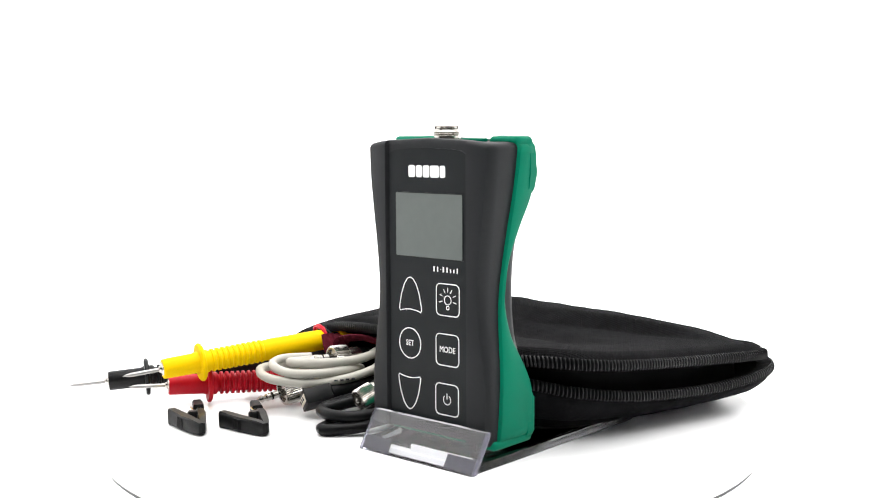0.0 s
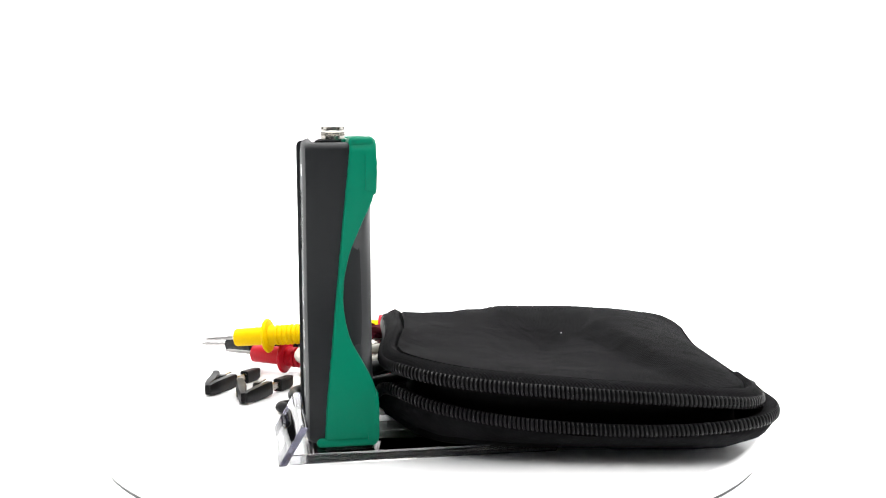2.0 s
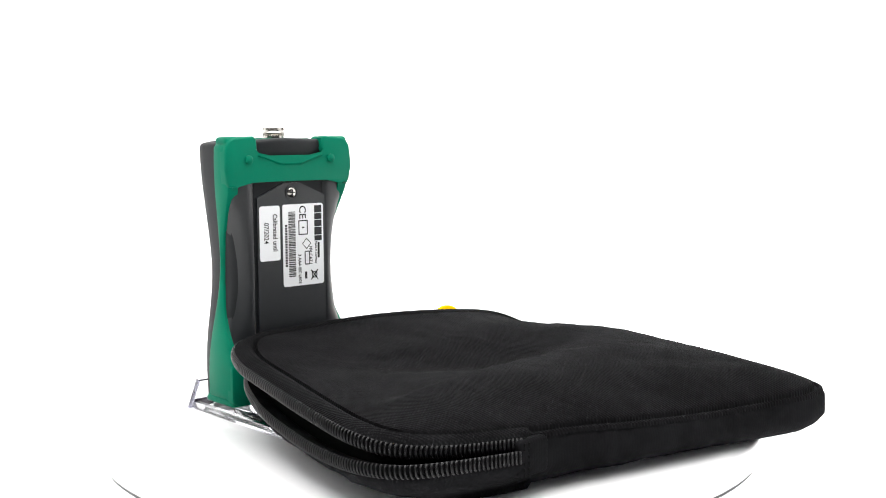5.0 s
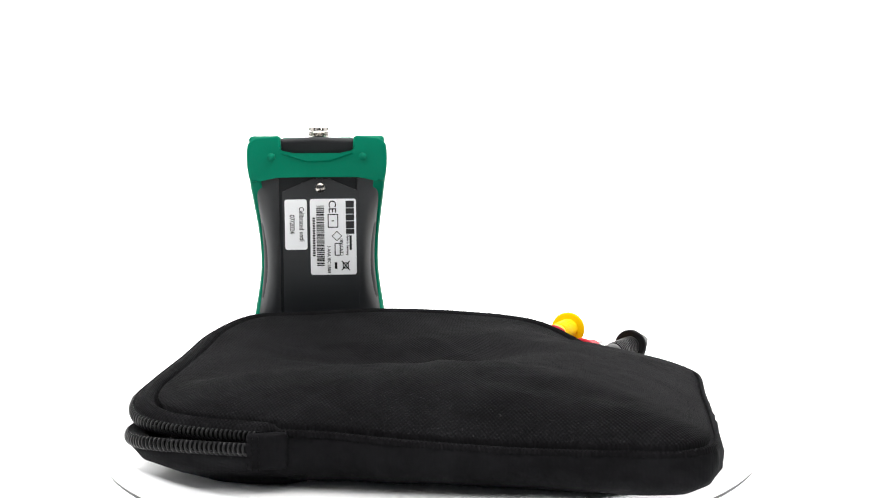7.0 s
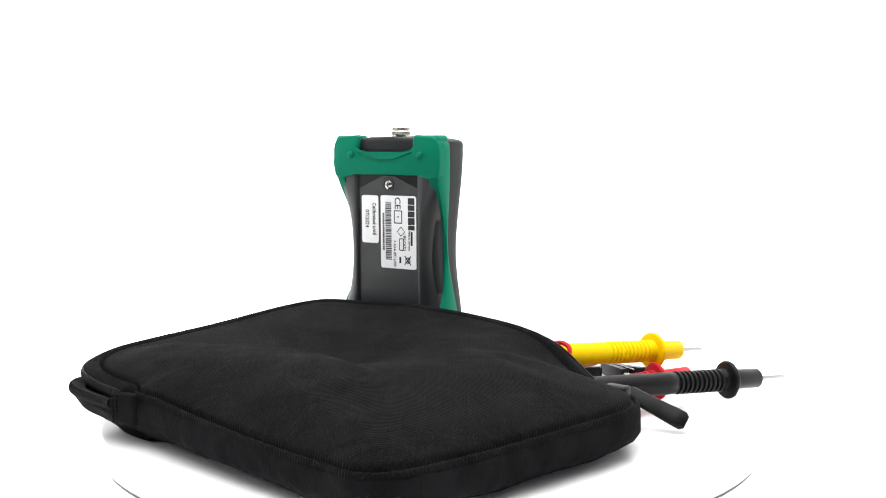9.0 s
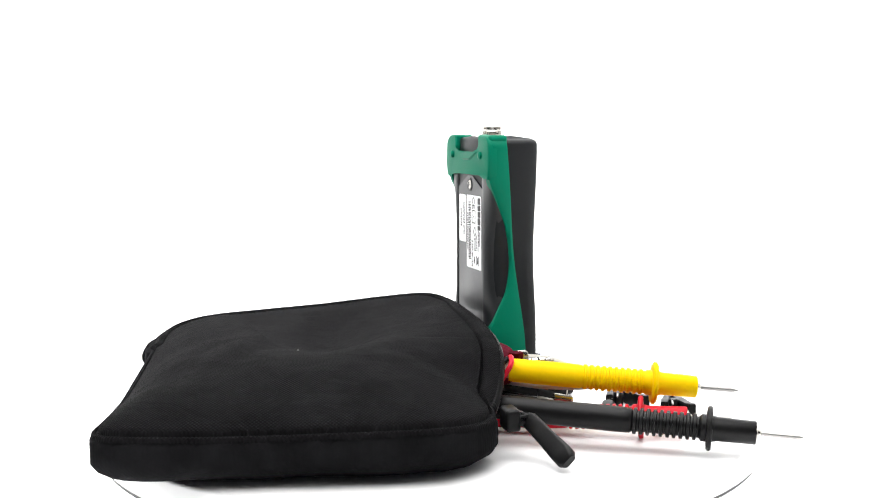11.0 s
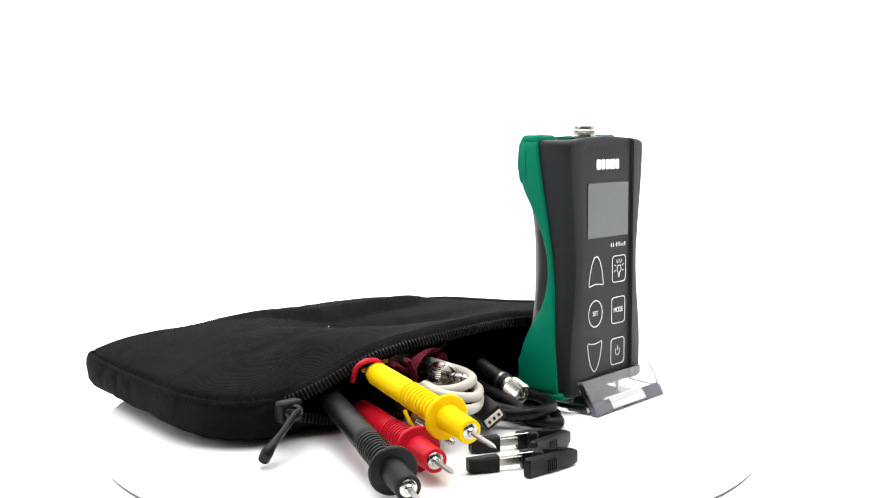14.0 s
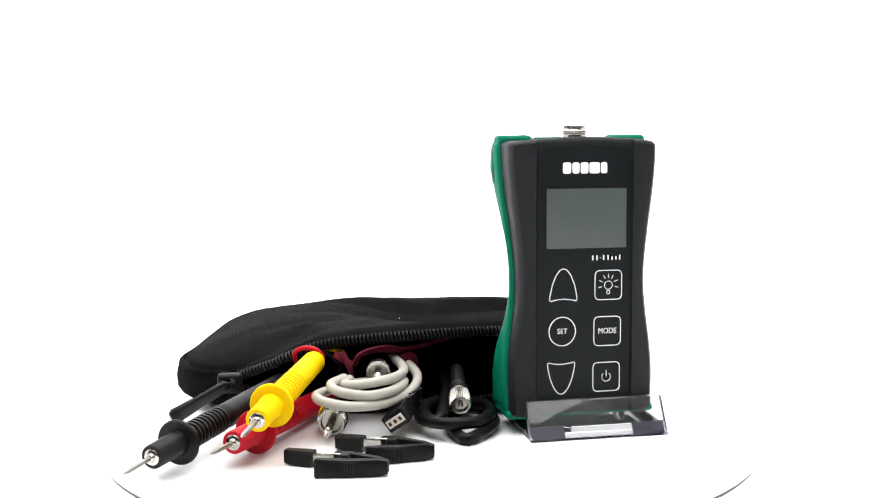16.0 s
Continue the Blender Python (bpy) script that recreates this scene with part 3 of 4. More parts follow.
def polar(points):
    """Reach and height of a guide by its bearing about the bag's middle, counter-clockwise from the slider."""
    start = math.atan2(ZIP_UP[0][1], ZIP_UP[0][0])
    rows = []
    for p in smooth_path(points, 14):
        g = (math.atan2(p.y, p.x) - start) % (2 * math.pi)
        rows.append((g - 2 * math.pi if g > 6.2 and len(rows) < 20 else g, math.hypot(p.x, p.y), p.z))
    rows.sort()
    return np.array(rows), start


def bag_rings():
    """Round the bag: bearing, undone share, and the points of seam, lid edge and tray edge."""
    up, start = polar(ZIP_UP)
    low, _ = polar(ZIP_LOW)
    seam, _ = polar(SEAM)
    last = up[-1, 0]
    out = []
    for i in range(AROUND):
        g = 2 * math.pi * i / AROUND
        d = Vector((math.cos(g + start), math.sin(g + start), 0))
        at = lambda t: (float(np.interp(g, t[:, 0], t[:, 1])), float(np.interp(g, t[:, 0], t[:, 2])))
        ru, zu = at(up)
        rl, zl = at(low)
        rs, zs = at(seam)
        k = 1.0 if g <= last else 0.0
        blend = ease(last + 0.10, last - 0.02, g) * 1.0 if g > 1.0 else ease(-0.02, 0.10, g)
        if g > 2 * math.pi - 0.10:
            blend = 0.0
        # the seam lies a band's width inside the zip where the zip is undone
        r_in, z_in = ru - 0.0082, zu + 0.0040
        r_seam, z_seam = (r_in * blend + rs * (1 - blend), z_in * blend + zs * (1 - blend)) if k else (rs, zs)
        out.append((d, k, blend if k else 0.0, r_seam, z_seam, ru, zu, rl, zl))
    # even the seam out where the two kinds of side meet
    for _ in range(3):
        rs = [(out[i - 1][3] + 2 * o[3] + out[(i + 1) % AROUND][3]) / 4 for i, o in enumerate(out)]
        zs = [(out[i - 1][4] + 2 * o[4] + out[(i + 1) % AROUND][4]) / 4 for i, o in enumerate(out)]
        out = [(o[0], o[1], o[2], r, z) + o[5:] for o, r, z in zip(out, rs, zs)]
    return out


def lid_z(x, y, edge, r):
    """Height of the lid inside its seam: soft mounds, a long fold and a hollow behind it."""
    g = lambda cx, cy, sx, sy: math.exp(-((x - cx) / sx) ** 2 - ((y - cy) / sy) ** 2)
    crown = 0.0338 + 0.0052 * g(0.040, 0.000, 0.036, 0.045) + 0.0012 * g(-0.070, 0.030, 0.030, 0.04)
    crown -= 0.0046 * g(-0.012, 0.013, 0.040, 0.013) + 0.0016 * g(-0.060, 0.016, 0.026, 0.010) + 0.0012 * g(0.05, 0.045, 0.03, 0.008)
    fold = y + 0.009 - 0.28 * min(x, 0.0) + 0.2 * max(x, 0.0)
    crown += 0.0062 * (ease(0.004, -0.006, fold) - 0.35 - 0.35 * ease(-0.025, -0.055, fold)) * ease(-0.105, -0.075, x) * ease(0.06, 0.0, x)
    crown += 0.0042 * ease(0.020, 0.070, y) * ease(0.060, 0.0, x) + 0.0032 * g(0.032, 0.045, 0.030, 0.026)
    crown += 0.0014 * (ease(0.034, 0.043, y - 0.12 * x) - 0.5) * ease(-0.09, -0.05, x) * ease(0.09, 0.05, x)
    crown -= 0.0016 * math.exp(-((y + 0.040 + 0.16 * (x - 0.04)) / 0.006) ** 2) * ease(0.0, 0.03, x) * ease(0.095, 0.06, x)
    ripple = 0.0007 * noise.noise(Vector((x * 32, y * 32, 0.3))) + 0.0004 * noise.noise(Vector((x * 100, y * 100, 2.0)))
    k = 1 - r ** 4.2
    return edge + (crown - edge) * k + ripple * (1 - r ** 6)


def zip_half(run, parent, s):
    """Tape and coil along a list of (point, outward direction); s is 1 for the lid's half, -1 for the tray's."""
    bm, rows = bmesh.new(), []
    for e, d in run:
        a = e - d * 0.0062 + Vector((0, 0, 0.0016 * s))
        b = e - d * 0.0012 + Vector((0, 0, 0.0022 * s))
        rows.append([a, b, e + Vector((0, 0, 0.0022 * s)), e - Vector((0, 0, 0.0021 * s)), e - d * 0.0012 - Vector((0, 0, 0.0021 * s)), a - Vector((0, 0, 0.0020 * s))])
    add_loft(bm, rows)
    tape = part("zip_tape", bm, CLOTH_EDGE, parent, "black woven zip tape", 60)
    bm = bmesh.new()
    path = [e for e, _ in run]
    total = [0.0]
    for a, b in zip(path, path[1:]):
        total.append(total[-1] + (b - a).length)
    pitch = 0.00172
    for k in range(int(total[-1] / pitch)):
        at = (k + 0.5) * pitch
        i = min(len(path) - 2, max(0, int(np.searchsorted(total, at)) - 1))
        f = (at - total[i]) / max(1e-9, total[i + 1] - total[i])
        c = path[i].lerp(path[i + 1], f)
        d = run[i][1]
        t = (path[i + 1] - path[i]).normalized()
        u = t.cross(d).normalized()
        loop = [c + u * (math.cos(radians(q)) * 0.0021) + d * (math.sin(radians(q)) * 0.0013) + t * (0.0003 * math.cos(radians(q))) for q in range(0, 181, 36)]
        add_tube(bm, loop, 0.00050, seg=5)
    part("zip_coil", bm, TEETH, tape, "black nylon zip coil", 60, kind="stuff")


def build_bag():
    bag = thing("zip_bag", BAG, "black fabric zip bag, half open, probes and cables spilling out", "bag")
    ring = bag_rings()
    up = Vector((0, 0, 1))
    # lid: outer skin up to the seam, the band beyond it, and the lining below
    bm, rows = bmesh.new(), []
    steps = [0.02, 0.1, 0.2, 0.3, 0.4, 0.48, 0.56, 0.63, 0.7, 0.76, 0.82, 0.87, 0.91, 0.945, 0.972, 0.991]
    for r in steps:
        rows.append([d * rs * r + up * lid_z(d.x * rs * r, d.y * rs * r, zs, r) for d, k, w, rs, zs, ru, zu, rl, zl in ring])
    # the stitched crease, then the rolled band of an undone side or the turn of a closed one
    rows.append([d * rs + up * (zs - 0.0046) for d, k, w, rs, zs, ru, zu, rl, zl in ring])
    for f, h, out, drop in ((0.10, 0.0000, 0.0009, 0.0010), (0.40, 0.0016, 0.0016, 0.0008), (0.75, 0.0010, 0.0026, 0.0014), (1.0, -0.0006, 0.0030, 0.0030)):
        row = []
        for d, k, w, rs, zs, ru, zu, rl, zl in ring:
            band = d * (rs + (ru - rs) * f) + up * (zs + (zu + 0.0022 - zs) * f + h)
            shut = d * (rs + out) + up * (zs - drop)
            row.append(shut.lerp(band, w))
        rows.append(row)
    for r in [1.0] + list(reversed(steps)):
        row = []
        for d, k, w, rs, zs, ru, zu, rl, zl in ring:
            reach = rs * r if r < 1 else rs + (ru - rs) * 0.7 * w
            row.append(d * reach + up * (lid_z(d.x * rs * r, d.y * rs * r, zs, r) - 0.0030))
        rows.append(row)
    add_loft(bm, rows)
    lid = part("lid", bm, CLOTH, bag, "black woven lid, softly folded", 60)
    # tray: closed sides bulge out below the seam, undone sides fall back from the zip to the foot
    bm, rows = bmesh.new(), []
    for n in range(13):
        row = []
        for d, k, w, rs, zs, ru, zu, rl, zl in ring:
            foot = (rs if not k else rl) - 0.016 - 0.013 * ease(-0.05, -0.11, d.x * rs)
            crumple = 0.0014 * noise.noise(d * rs * 60 + up * n * 0.5) + 0.0009 * noise.noise(d * rs * 170 + up * n)
            shut = ((rs - 0.002, zs - 0.0016), (rs + 0.0018, zs - 0.0022), (rs + 0.0031, zs * 0.82), (rs + 0.0038, zs * 0.64), (rs + 0.0036, zs * 0.44), (rs + 0.0014, zs * 0.28), (rs - 0.0040, zs * 0.13), (foot + 0.003, 0.0006), (foot - 0.004, 0.0003))
            away = ((rl - 0.006, zl - 0.0014), (rl - 0.0012, zl - 0.0012), (rl - 0.0004, zl - 0.0030), (rl - 0.0012, zl * 0.72), (rl - 0.0045, zl * 0.52), (rl - 0.010, zl * 0.36), (rl - 0.016, zl * 0.20), (foot + 0.002, 0.0010), (foot - 0.004, 0.0004))
            if n < 9:
                a, b = shut[n], away[n]
                q = crumple if 1 < n < 7 else 0.0
                row.append(d * (a[0] + (b[0] - a[0]) * w + q) + up * max(0.0003, a[1] + (b[1] - a[1]) * w))
            else:
                inner = ((0.5 * foot, 0.0003), (0.5 * foot, 0.0014), (foot - 0.004, 0.0022), (rl - 0.0085 if k else rs - 0.005, (zl if k else zs) - 0.0030))[n - 9]
                row.append(d * inner[0] + up * inner[1])
        rows.append(row)
    # from the tray's floor outside, round the wall, to the floor inside
    order = rows[9:10] + list(reversed(rows[:9])) + [rows[12], rows[11], rows[10]]
    add_loft(bm, order)
    tray = part("tray", bm, CLOTH_EDGE, bag, "black fabric bottom and gusset", 60)
    # lining that closes the inside behind the undone end
    bm, rows = bmesh.new(), []
    for d, k, w, rs, zs, ru, zu, rl, zl in ring:
        if k and w > 0.9 and (d.x * rs < -0.062 or d.y < -0.5):
            q, top = rs - 0.006, zs - 0.0036
            rows.append([d * (q - 0.008) + up * 0.003, d * q + up * 0.006, d * (q + 0.001) + up * (0.5 * top), d * q + up * top, d * (q - 0.004) + up * top])
    add_loft(bm, rows)
    part("lining", bm, LINING, tray, "black inner lining", 60)
    run = [o for o in ring if o[1]]
    zip_half([(d * ru + up * zu, d) for d, k, w, rs, zs, ru, zu, rl, zl in run], lid, 1)
    zip_half([(d * rl + up * zl, d) for d, k, w, rs, zs, ru, zu, rl, zl in run], tray, -1)
    # stitched tab at the zip's end
    m = pose(-0.0560, -0.0734, 0.0148, 0, 0, 13)
    tab = part("zip_end_tab", box((-0.0050, -0.0020, -0.0060), (0.0100, 0.0030, 0.0072), 0.0018, 4, m), CLOTH_EDGE, tray, "stitched fabric tab")
    bm = bmesh.new()
    for i in range(6):
        for x in (-0.0030, -0.0008):
            add_box(bm, (x, -0.0024, -0.0058 + i * 0.0022), (x + 0.0005, -0.0020, -0.0045 + i * 0.0022), m=m)
    part("stitch", bm, LINING, tab, smooth=0)
    # slider and puller at the mouth's end
    inv = BAG.inverted()
    sp = inv @ Vector((-0.0715, 0.0600, 0.0160))
    pt = inv @ Vector((-0.1000, 0.0668, 0.0045))
    m = Matrix.Translation(sp) @ pose(0, 0, 0, 0, 0, 8)
    slider = part("zip_slider", box((-0.0055, -0.0030, -0.0045), (0.0055, 0.0032, 0.0045), 0.0016, 3, m), ZIPMETAL, tray, "black metal zip slider")
    part("bail", tube(smooth_path([sp + Vector((-0.003, 0.003, 0.001)), sp + Vector((0, 0.0075, 0.001)), sp + Vector((0.003, 0.003, 0.001))], 6), 0.0009, seg=8), ZIPMETAL, slider)
    part("pin_ring", lathe([(0.0036, -0.001), (0.0036, 0.001), (0.0022, 0.001), (0.0022, -0.001)], along(sp + Vector((0, 0.0045, 0.0)), sp + Vector((0.2, 0.3, 0.4))), 20), ZIPMETAL, slider)
    base = sp + Vector((0, 0.0065, 0.0005))
    mm = along(base, pt) @ pose(0, 0, 0, 0, 0, -35)
    length = (pt - base).length
    bm = bmesh.new()
    rings = []
    for z, w, th in ((0, 0.0022, 0.0010), (0.002, 0.0034, 0.0013), (length * 0.5, 0.0037, 0.0011), (length * 0.80, 0.0042, 0.0016), (length * 0.94, 0.0041, 0.0024), (length, 0.0028, 0.0018)):
        rings.append([mm @ Vector((x, y, z)) for x, y in rounded(2 * th, 2 * w, min(th, w) * 0.8, 3)])
    add_loft(bm, rings)
    part("puller", bm, ZIPMETAL, slider, "long black rubber zip puller", 50)
    bm = bmesh.new()
    x, y = 0.0033, 0.0023
    bmesh.ops.create_icosphere(bm, subdivisions=1, radius=0.00032, matrix=Matrix.Translation((x, y, lid_z(x, y, 0.03, 0.03) + 0.0002)))
    part("lint_speck", bm, LINTMAT, lid, "pale speck of lint")


build_bag()

# ---- the test probes ----


def build_probe(name, end, flange, length, material, label, ridge=0.0011):
    end, flange = Vector(end), Vector(flange)
    d = (flange - end).normalized()
    t = thing(name, along(end, end + d), label, "test probe", "test probes in the bag")
    fl = (flange - end).length
    prof = [(0.0028, 0.0), (0.0043, 0.0), (0.0046, 0.0004), (0.0048, fl - 0.003), (0.0052, fl - 0.0016)]
    body = part("grip", lathe(prof + [(0.0054, fl), (0.0054, fl + 0.003)]
                + [(r, fl + 0.0042 + 0.0026 * i + dz) for i in range(10) for r, dz in ((0.0053 - ridge, 0.0), (0.0053 - ridge, 0.0006), (0.0053, 0.0009), (0.0054, 0.0014), (0.0053, 0.0021), (0.0053 - ridge, 0.0024))]
                + [(0.0050, fl + 0.031), (0.0052, fl + 0.036), (0.0050, length - 0.002), (0.0046, length)], seg=30), material, t)
    part("finger_guard", lathe([(0.0050, fl - 0.0012), (0.0084, fl - 0.0010), (0.0089, fl - 0.0004), (0.0089, fl + 0.0004), (0.0083, fl + 0.0010), (0.0050, fl + 0.0014)], seg=40), material, body, "round finger guard")
    part("ferrule", lathe([(0.0031, 0.0004), (0.0031, -0.0002), (0.0028, -0.0005), (0.0018, -0.0007), (0.0014, -0.0016), (0.0010, -0.0019)], seg=24), CHROME, t, "bright metal ferrule")
    part("needle", lathe([(0.00095, 0.0), (0.00095, -0.0145), (0.0006, -0.0165), (0.00006, -0.0182)], seg=16), STEEL, t, "pointed steel needle")
    part("cable_stub", lathe([(0.0036, length - 0.001), (0.0034, length + 0.004), (0.0020, length + 0.006)], seg=20), material if name != "yellow_test_probe" else CREAM, t)
    return t


build_probe("yellow_test_probe", (-0.1236, -0.0106, 0.0203), (-0.1078, -0.0026, 0.0218), 0.079, YELLOW, "yellow plastic test probe with steel needle, resting on the red one", 0.0006)
build_probe("red_test_probe", (-0.1241, 0.0021, 0.0099), (-0.1062, 0.0082, 0.0093), 0.092, RED, "red plastic test probe with steel needle on the turntable")
build_probe("black_test_probe", (-0.1551, 0.0119, 0.0099), (-0.1380, 0.0172, 0.0108), 0.112, BLACK, "black plastic test probe with steel needle on the turntable")

# ---- crocodile clips ----


def build_clip(tip, end, spread, label):
    a = math.degrees(math.atan2(end[1] - tip[1], end[0] - tip[0]))
    t = thing("crocodile_clip", pose(tip[0], tip[1], 0.0, 0, 0, a), label, "clip", "crocodile clips")
    L = math.dist(tip, end)

    def arm(sections):
        bm = bmesh.new()
        add_loft(bm, [[Vector((x, y0 + (y1 - y0) * u, z0 + (z1 - z0) * v)) for u, v in ((0.12, 0), (0.88, 0), (1, 0.12), (1, 0.88), (0.88, 1), (0.12, 1), (0, 0.88), (0, 0.12))] for x, y0, y1, z0, z1 in sections])
        return bm

    part("fixed_jaw", arm([(0.0, -0.0013, 0.0008, 0.0012, 0.0058), (0.004, -0.0020, 0.0012, 0.0006, 0.0066), (0.016, -0.0026, 0.0014, 0.0004, 0.0072), (0.022, -0.0022, 0.0014, 0.0006, 0.0070)]), BLACK, t, "black insulated jaw", 30)
    part("metal_shank", arm([(0.015, -0.0016, 0.0012, 0.0018, 0.0056), (0.024, -0.0014, 0.0010, 0.0020, 0.0054), (0.034, -0.0014, 0.0012, 0.0020, 0.0052)]), CHROME, t, "bare metal shank", 30)
    part("cable_sleeve", arm([(L - 0.0120, -0.0026, 0.0022, 0.0002, 0.0064), (L - 0.008, -0.0027, 0.0023, 0.0001, 0.0063), (L - 0.002, -0.0025, 0.0021, 0.0001, 0.0060), (L, -0.0022, 0.0018, 0.0008, 0.0060)]), BLACK, t, "black ribbed cable sleeve", 30)
    m = pose(0, -0.0004, 0, 0, 0, spread)
    bm = arm([(0.0002, 0.0, 0.0020, 0.0010, 0.0058), (0.004, -0.0004, 0.0030, 0.0004, 0.0066), (0.015, -0.0010, 0.0038, 0.0002, 0.0066), (0.0235, -0.0004, 0.0038, 0.0001, 0.0070), (0.0268, 0.0006, 0.0042, 0.0001, 0.0074), (0.0275, 0.0010, 0.0038, 0.0006, 0.0070)])
    bmesh.ops.transform(bm, matrix=m, verts=bm.verts)
    lever = part("lever", bm, BLACK, t, "black thumb lever", 30)
    bm = bmesh.new()
    for i in range(5):
        add_box(bm, (0.0130 + i * 0.0010, 0.0036, 0.0012), (0.0135 + i * 0.0010, 0.0041, 0.0058), m=m)
    part("grip_rib", bm, BLACK, lever, smooth=0)
    part("pivot", lathe([(0.0022, 0.0006), (0.0024, 0.0012), (0.0024, 0.0066), (0.0018, 0.0074)], pose(0.0165, 0.0030, 0), 18), BLACK, t)
    part("spring", tube([Vector((0.0165 + 0.0016 * math.cos(a * 0.7), 0.0030 + 0.0016 * math.sin(a * 0.7), 0.0012 + a * 0.00014)) for a in range(42)] + [Vector((0.025, 0.0035, 0.007))], 0.0004, seg=6), CHROME, t)


build_clip((-0.0975, -0.0525), (-0.1085, -0.0105), 22.0, "black insulated crocodile clip with open lever, lying flat")
build_clip((-0.0705, -0.0535), (-0.0818, -0.0130), 33.0, "black insulated crocodile clip nearer the tester, lying flat")

# ---- cables and plugs ----
SIDE, DEEP = Vector((0.64, -0.77, 0)), Vector((0.77, 0.64, 0))


def coil(c, a, b, levels, start, finish, wob=0.0015):
    """Points of a slack coil: one turn for each level, with its ends led away."""
    rnd = random.Random(7)
    pts = [Vector(p) for p in start]
    for k, (z, da, db) in enumerate(levels):
        for i in range(10):
            g = radians(-70 + 36 * i)
            nz = levels[min(k + 1, len(levels) - 1)][0]
            zz = z + (nz - z) * i / 10
            pts.append(Vector(c) + SIDE * (a + da) * math.sin(g + 1.2) + DEEP * (b + db) * -math.cos(g + 1.2) + Vector((0, 0, zz + rnd.uniform(-1, 1) * wob * 0.4)))
    return smooth_path(pts + [Vector(p) for p in finish], 6)


def build_jack(name, centre, way, label, pin=True, big=1.0, relief=0.014):
    centre, way = Vector(centre), Vector(way).normalized()
    t = thing(name, along(centre, centre + way), label, "cable plug", "cable plugs")
    k = big
    part("knurled_barrel", lathe([(0.0040 * k, -0.0042), (0.0047 * k, -0.0038), (0.0048 * k, -0.0005), (0.0048 * k, 0.0036), (0.0044 * k, 0.0042), (0.0036 * k, 0.0042), (0.0034 * k, 0.0030), (0.001, 0.0030)], seg=72, flutes=36, flute_depth=0.07), CHROME, t, "knurled nickel barrel")
    part("sleeve", lathe([(0.0036, -0.0110), (0.0038, -0.0105), (0.0038, -0.0042), (0.003, -0.0040)], seg=28), CHROME, t, "smooth nickel sleeve")
    part("strain_relief", lathe([(0.0022, -0.0115 - relief), (0.0030, -0.0110 - relief), (0.0034, -0.0112), (0.002, -0.0108)], seg=20), BLACK, t, "black strain relief")
    if not pin:
        part("contact_pin", lathe([(0.0012, 0.0005), (0.0012, 0.0046), (0.0006, 0.0052)], seg=16), CHROME, t)
        part("band", lathe([(0.0039, -0.0092), (0.0041, -0.0090), (0.0041, -0.0062), (0.0039, -0.0060)], seg=24), BLACK, t, "black band")
    if pin:
        part("pin", lathe([(0.00175, 0.002), (0.00175, 0.0088), (0.0015, 0.0091), (0.0015, 0.0095), (0.00175, 0.0098), (0.00175, 0.0122), (0.0012, 0.0128), (0.0013, 0.0134), (0.00175, 0.0146), (0.0010, 0.0162), (0.0003, 0.0168)], seg=20), CHROME, t, "stepped jack pin")
        for z in (0.0056, 0.0089):
            part("insulating_ring", lathe([(0.00172, z), (0.00180, z + 0.0001), (0.00180, z + 0.0005), (0.00172, z + 0.0006)], seg=20), BLACK, t)


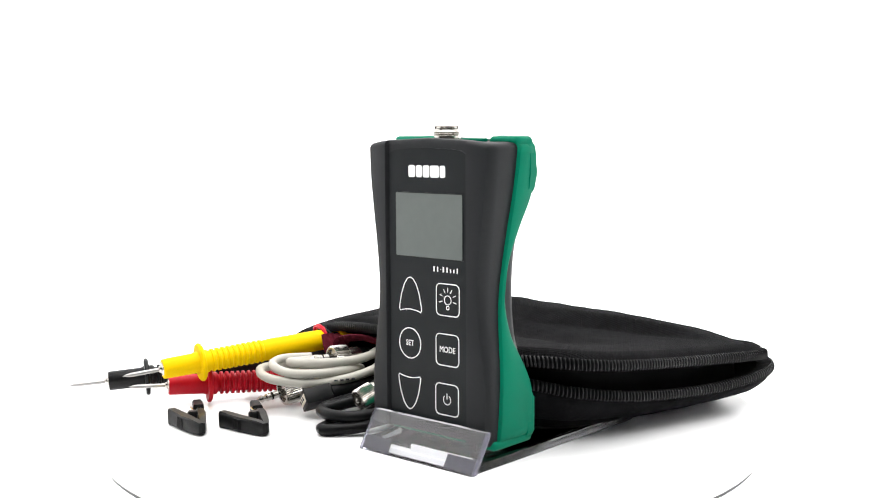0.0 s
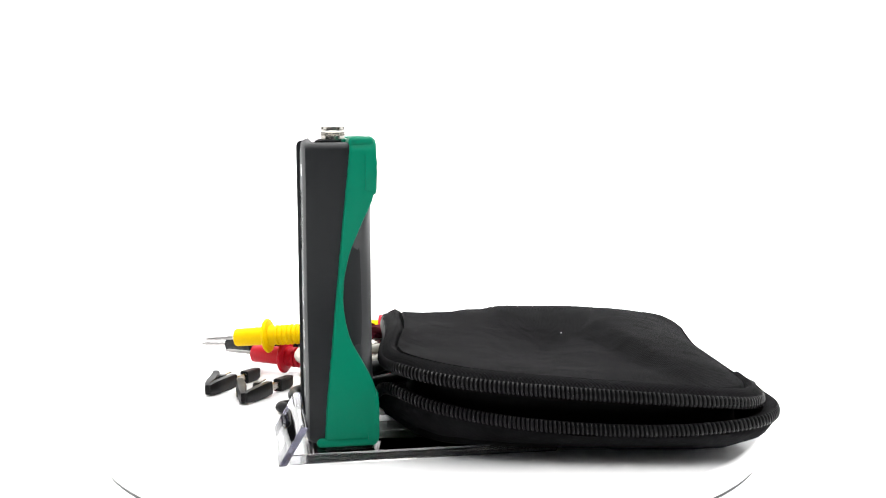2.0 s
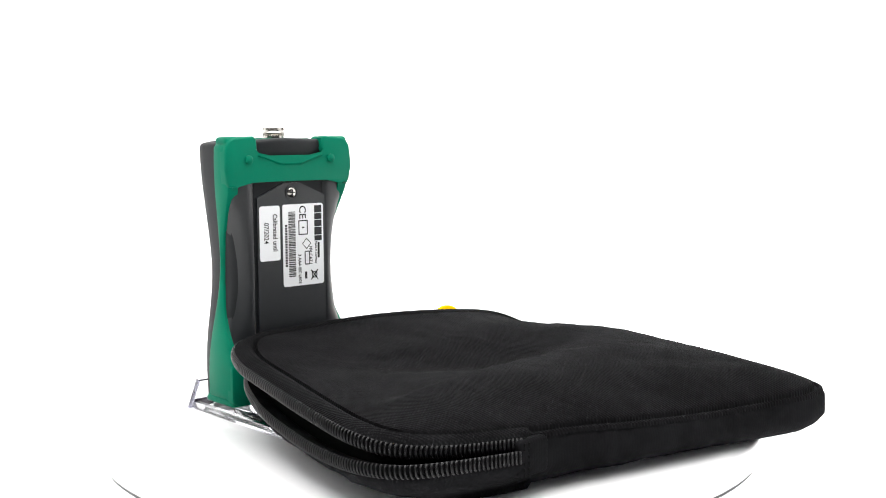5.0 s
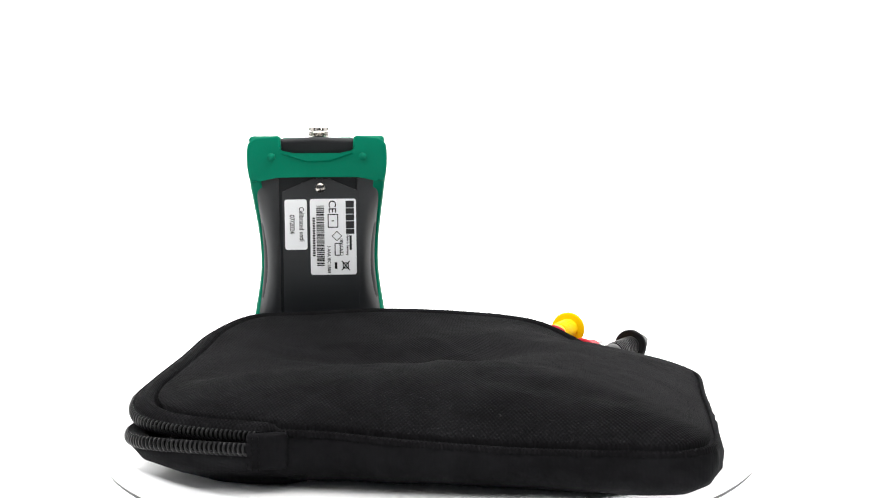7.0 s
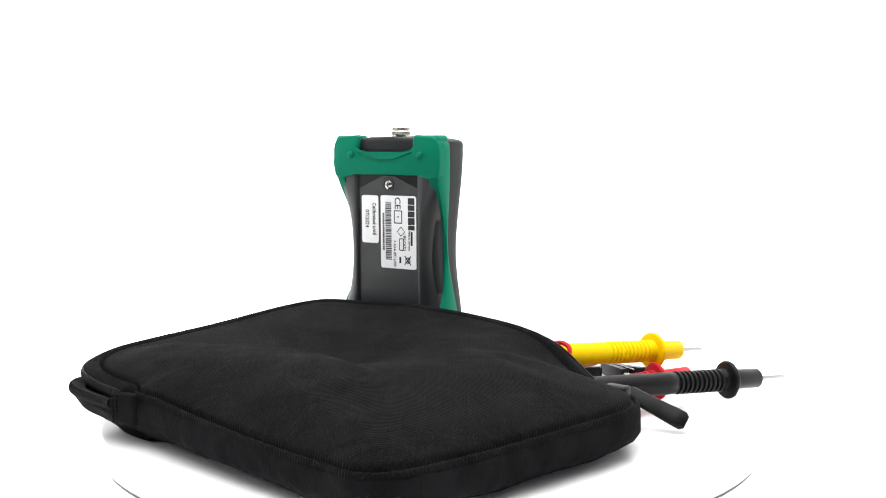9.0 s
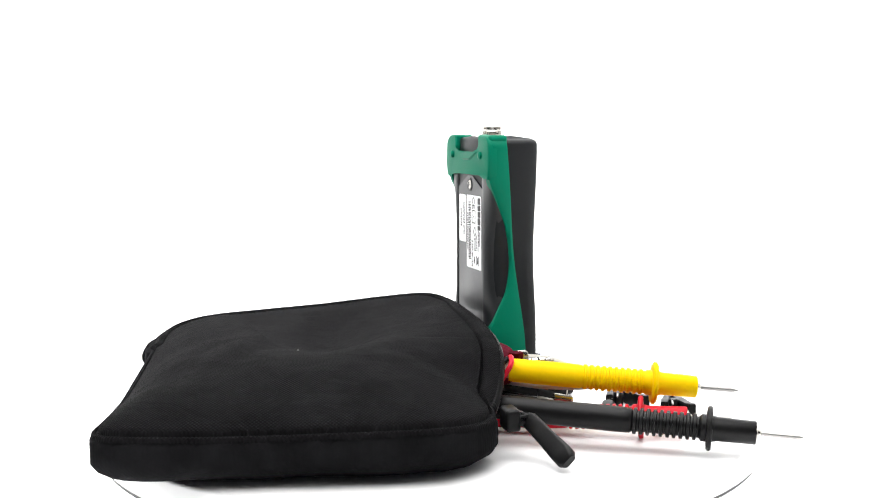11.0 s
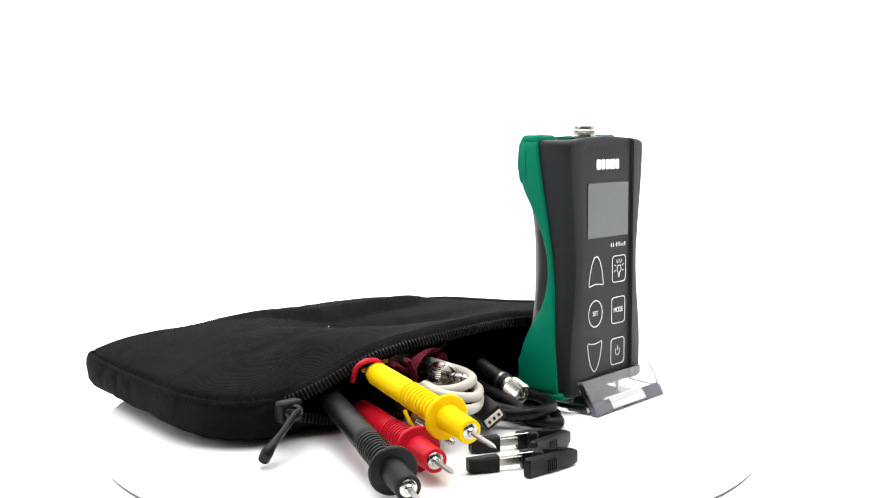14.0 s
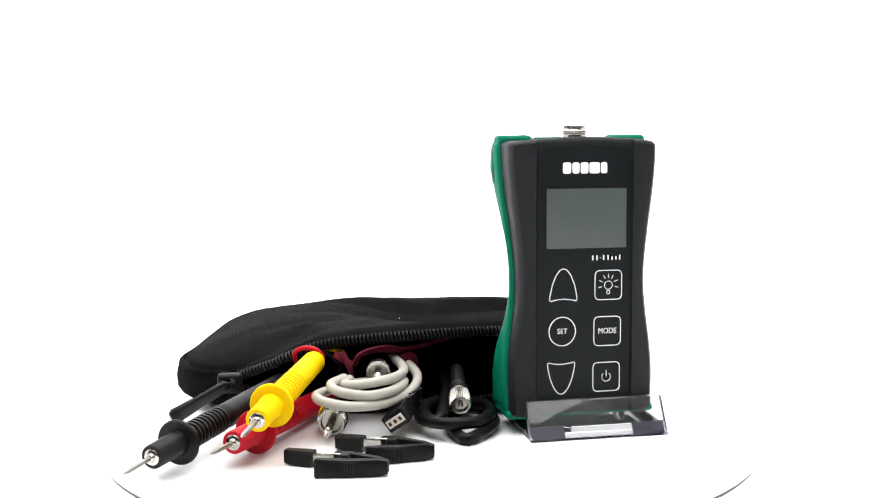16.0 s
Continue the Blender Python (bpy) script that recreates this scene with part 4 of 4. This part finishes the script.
def build_cables():
    grey = thing("grey_cable", pose(-0.048, -0.0015, 0.0), "coiled light grey cable hanging out of the bag", "cable")
    rel = lambda pts: [p - Vector((-0.048, -0.0015, 0.0)) for p in pts]
    way = [(-0.004, 0.022, 0.0235), (-0.0205, 0.0000, 0.0245), (-0.0262, -0.0115, 0.0200), (-0.0400, -0.0180, 0.0166), (-0.0560, -0.0182, 0.0148), (-0.0735, -0.0140, 0.0160), (-0.0800, -0.0045, 0.0180), (-0.0750, 0.0040, 0.0185), (-0.0600, 0.0075, 0.0180),
           (-0.0450, 0.0070, 0.0180), (-0.0340, 0.0020, 0.0175), (-0.0370, -0.0120, 0.0200), (-0.0500, -0.0182, 0.0194), (-0.0650, -0.0162, 0.0192), (-0.0735, -0.0080, 0.0212), (-0.0700, 0.0005, 0.0225), (-0.0570, 0.0045, 0.0225)]
    part("coil", tube(rel(smooth_path(way, 8)), 0.0021, seg=12), GREYCABLE, grey)
    way = [(-0.0540, 0.0040, 0.0215), (-0.0630, -0.0010, 0.0215), (-0.0650, -0.0090, 0.0228), (-0.0540, -0.0155, 0.0236), (-0.0400, -0.0135, 0.0238), (-0.0300, -0.0060, 0.0245), (-0.0240, 0.0030, 0.0260), (-0.0080, 0.0200, 0.0265)]
    part("lead", tube(rel(smooth_path(way, 8)), 0.0021, seg=12), GREYCABLE, grey)
    bm = bmesh.new()
    for i in range(4):
        add_box(bm, (-0.0002, -0.0010, -0.0003), (0.0014, 0.0010, 0.0003), m=Matrix.Translation(Vector((-0.0440 + 0.0026 * i, -0.0200 + 0.0001 * i, 0.0166 + 0.0002 * i)) - Vector((-0.048, -0.0015, 0.0))))
    part("cable_print", bm, BLACKINK, grey, "small black printed marks", 0)
    part("tie", lathe([(0.0046, -0.003), (0.0050, 0.0), (0.0046, 0.003)], along((0.0270, 0.0000, 0.0250), (0.0370, 0.0120, 0.0260)), 16), MAROON, grey, "maroon cloth cable tie")
    black = thing("black_cable", pose(-0.030, -0.036, 0.0), "coiled black rubber cable between bag and tester", "cable")
    relb = lambda pts: [p - Vector((-0.030, -0.036, 0.0)) for p in pts]
    c = Vector((-0.0290, -0.0350, 0))
    part("coil", tube(relb(coil(c, 0.0150, 0.0195, [(0.0030, 0.001, 0.002), (0.0082, -0.0005, 0.0)], [(0.014, 0.012, 0.008), (-0.006, -0.006, 0.005)], [(-0.016, -0.020, 0.013), (0.004, -0.002, 0.018), (0.02, 0.012, 0.02)])), 0.0026, seg=12), BLACKCABLE, black)
    build_jack("jack_plug", (-0.0672, 0.0022, 0.0070), (-0.0156, -0.0096, -0.0030), "nickel jack plug lying on the turntable", big=1.3)
    build_jack("jack_plug", (-0.0434, -0.0033, 0.0240), (-0.77, -0.62, 0.04), "nickel jack plug held up by the grey cable coil", relief=0.006, big=1.12)
    build_jack("jack_plug", (-0.0292, -0.0368, 0.0132), (-0.0137, -0.0111, -0.0064), "nickel plug inside the black cable coil", pin=False)
    # three-pole header socket
    m = along((-0.0581, -0.0244, 0.0082), (-0.0277, -0.0106, 0.0130))
    h = thing("header_plug", m, "small black three-pole header plug below the grey cable", "cable plug", "cable plugs")
    spin = pose(0, 0, 0, 0, 0, -35)
    part("shell", box((-0.0052, -0.0036, 0.0003), (0.0052, 0.0036, 0.0130), 0.0004, 2, spin), BLACK, h)
    face = part("face", box((-0.0042, -0.0018, -0.0002), (0.0042, 0.0018, 0.0010), 0.0002, 1, spin), CREAM, h, "cream contact block")
    for x in (-0.0026, 0.0, 0.0026):
        part("contact_hole", box((x - 0.0006, -0.0008, -0.0004), (x + 0.0006, 0.0008, 0.0004), 0, 1, spin), BLACKINK, face, smooth=0)
    part("boot", lathe([(0.0036, 0.0128), (0.0046, 0.0134), (0.0047, 0.0200), (0.0042, 0.0330), (0.0030, 0.0350), (0.0016, 0.0356)], seg=20), BLACKCABLE, h, "black shrink-tube boot")
    part("cable_stub", tube(smooth_path([(0, 0, 0.034), (0.001, 0.002, 0.044), (0.004, 0.004, 0.056)], 6), 0.0018, seg=8), BLACKCABLE, h)


def build_wires():
    def wire(name, pts, r, mat, label, flat=1.0):
        o = Vector(pts[0])
        t = thing(name, pose(*o), label, "wire", "wires in the bag")
        part("strand", tube(smooth_path([Vector(p) - o for p in pts], 10), r, seg=8, flat=flat), mat, t)

    yb = Vector((-0.0553, 0.0288, 0.0279))
    wire("red_wire", [yb + Vector(p) for p in ((0.001, 0.006, -0.004), (-0.0025, 0.004, 0.0025), (-0.001, 0.000, 0.0050), (0.002, -0.0042, 0.0044), (0.005, -0.006, 0.0010), (0.013, 0.002, 0.0), (0.03, 0.02, -0.008))], 0.0011, RED, "red wire looped over the yellow probe")
    wire("black_wire", [yb + Vector(p) for p in ((0.004, 0.004, 0.0), (0.002, -0.002, 0.0040), (0.006, -0.0068, 0.0020), (0.012, -0.010, -0.004), (0.010, -0.008, -0.012), (0.02, 0.006, -0.014))], 0.0010, BLACKCABLE, "black wire looped beside the yellow probe")
    wire("yellow_wire", [yb + Vector(p) for p in ((0.003, 0.002, 0.0), (0.008, -0.002, 0.0035), (0.014, -0.0080, 0.0020), (0.020, -0.004, 0.0), (0.035, 0.012, -0.006))], 0.0011, YELLOW, "yellow wire leading into the bag")
    wire("yellow_wire", [(-0.0590, 0.0130, 0.0120), (-0.0665, 0.0100, 0.0075), (-0.0640, 0.0065, 0.0045), (-0.0570, 0.0080, 0.0065)], 0.0009, YELLOW, "yellow wire loop below the grey cable")
    wire("maroon_strap", [(-0.0480, 0.0180, 0.0300), (-0.0440, 0.0110, 0.0255), (-0.0420, 0.0080, 0.0300), (-0.0330, 0.0040, 0.0315), (-0.0220, 0.0000, 0.0300), (-0.0100, -0.0040, 0.0310), (0.004, -0.006, 0.0320)], 0.0042, MAROON, "maroon cloth strap under the bag's lid", 0.3)
    wire("maroon_strap", [(-0.0500, 0.0120, 0.0320), (-0.0480, 0.0090, 0.0245), (-0.0440, 0.0120, 0.0200), (-0.0340, 0.0200, 0.0200)], 0.0032, MAROON, "maroon cloth strap end hanging down", 0.35)


build_cables()
build_wires()


def motions():
    """The disc and all that stands on it turn together, clockwise from above."""
    turn = 19.187
    for ob, base in MOVERS:
        walk(ob, [(0.5 * k, pose(0, 0, 0, 0, 0, -turn * 0.5 * k) @ base) for k in range(33)])


motions()
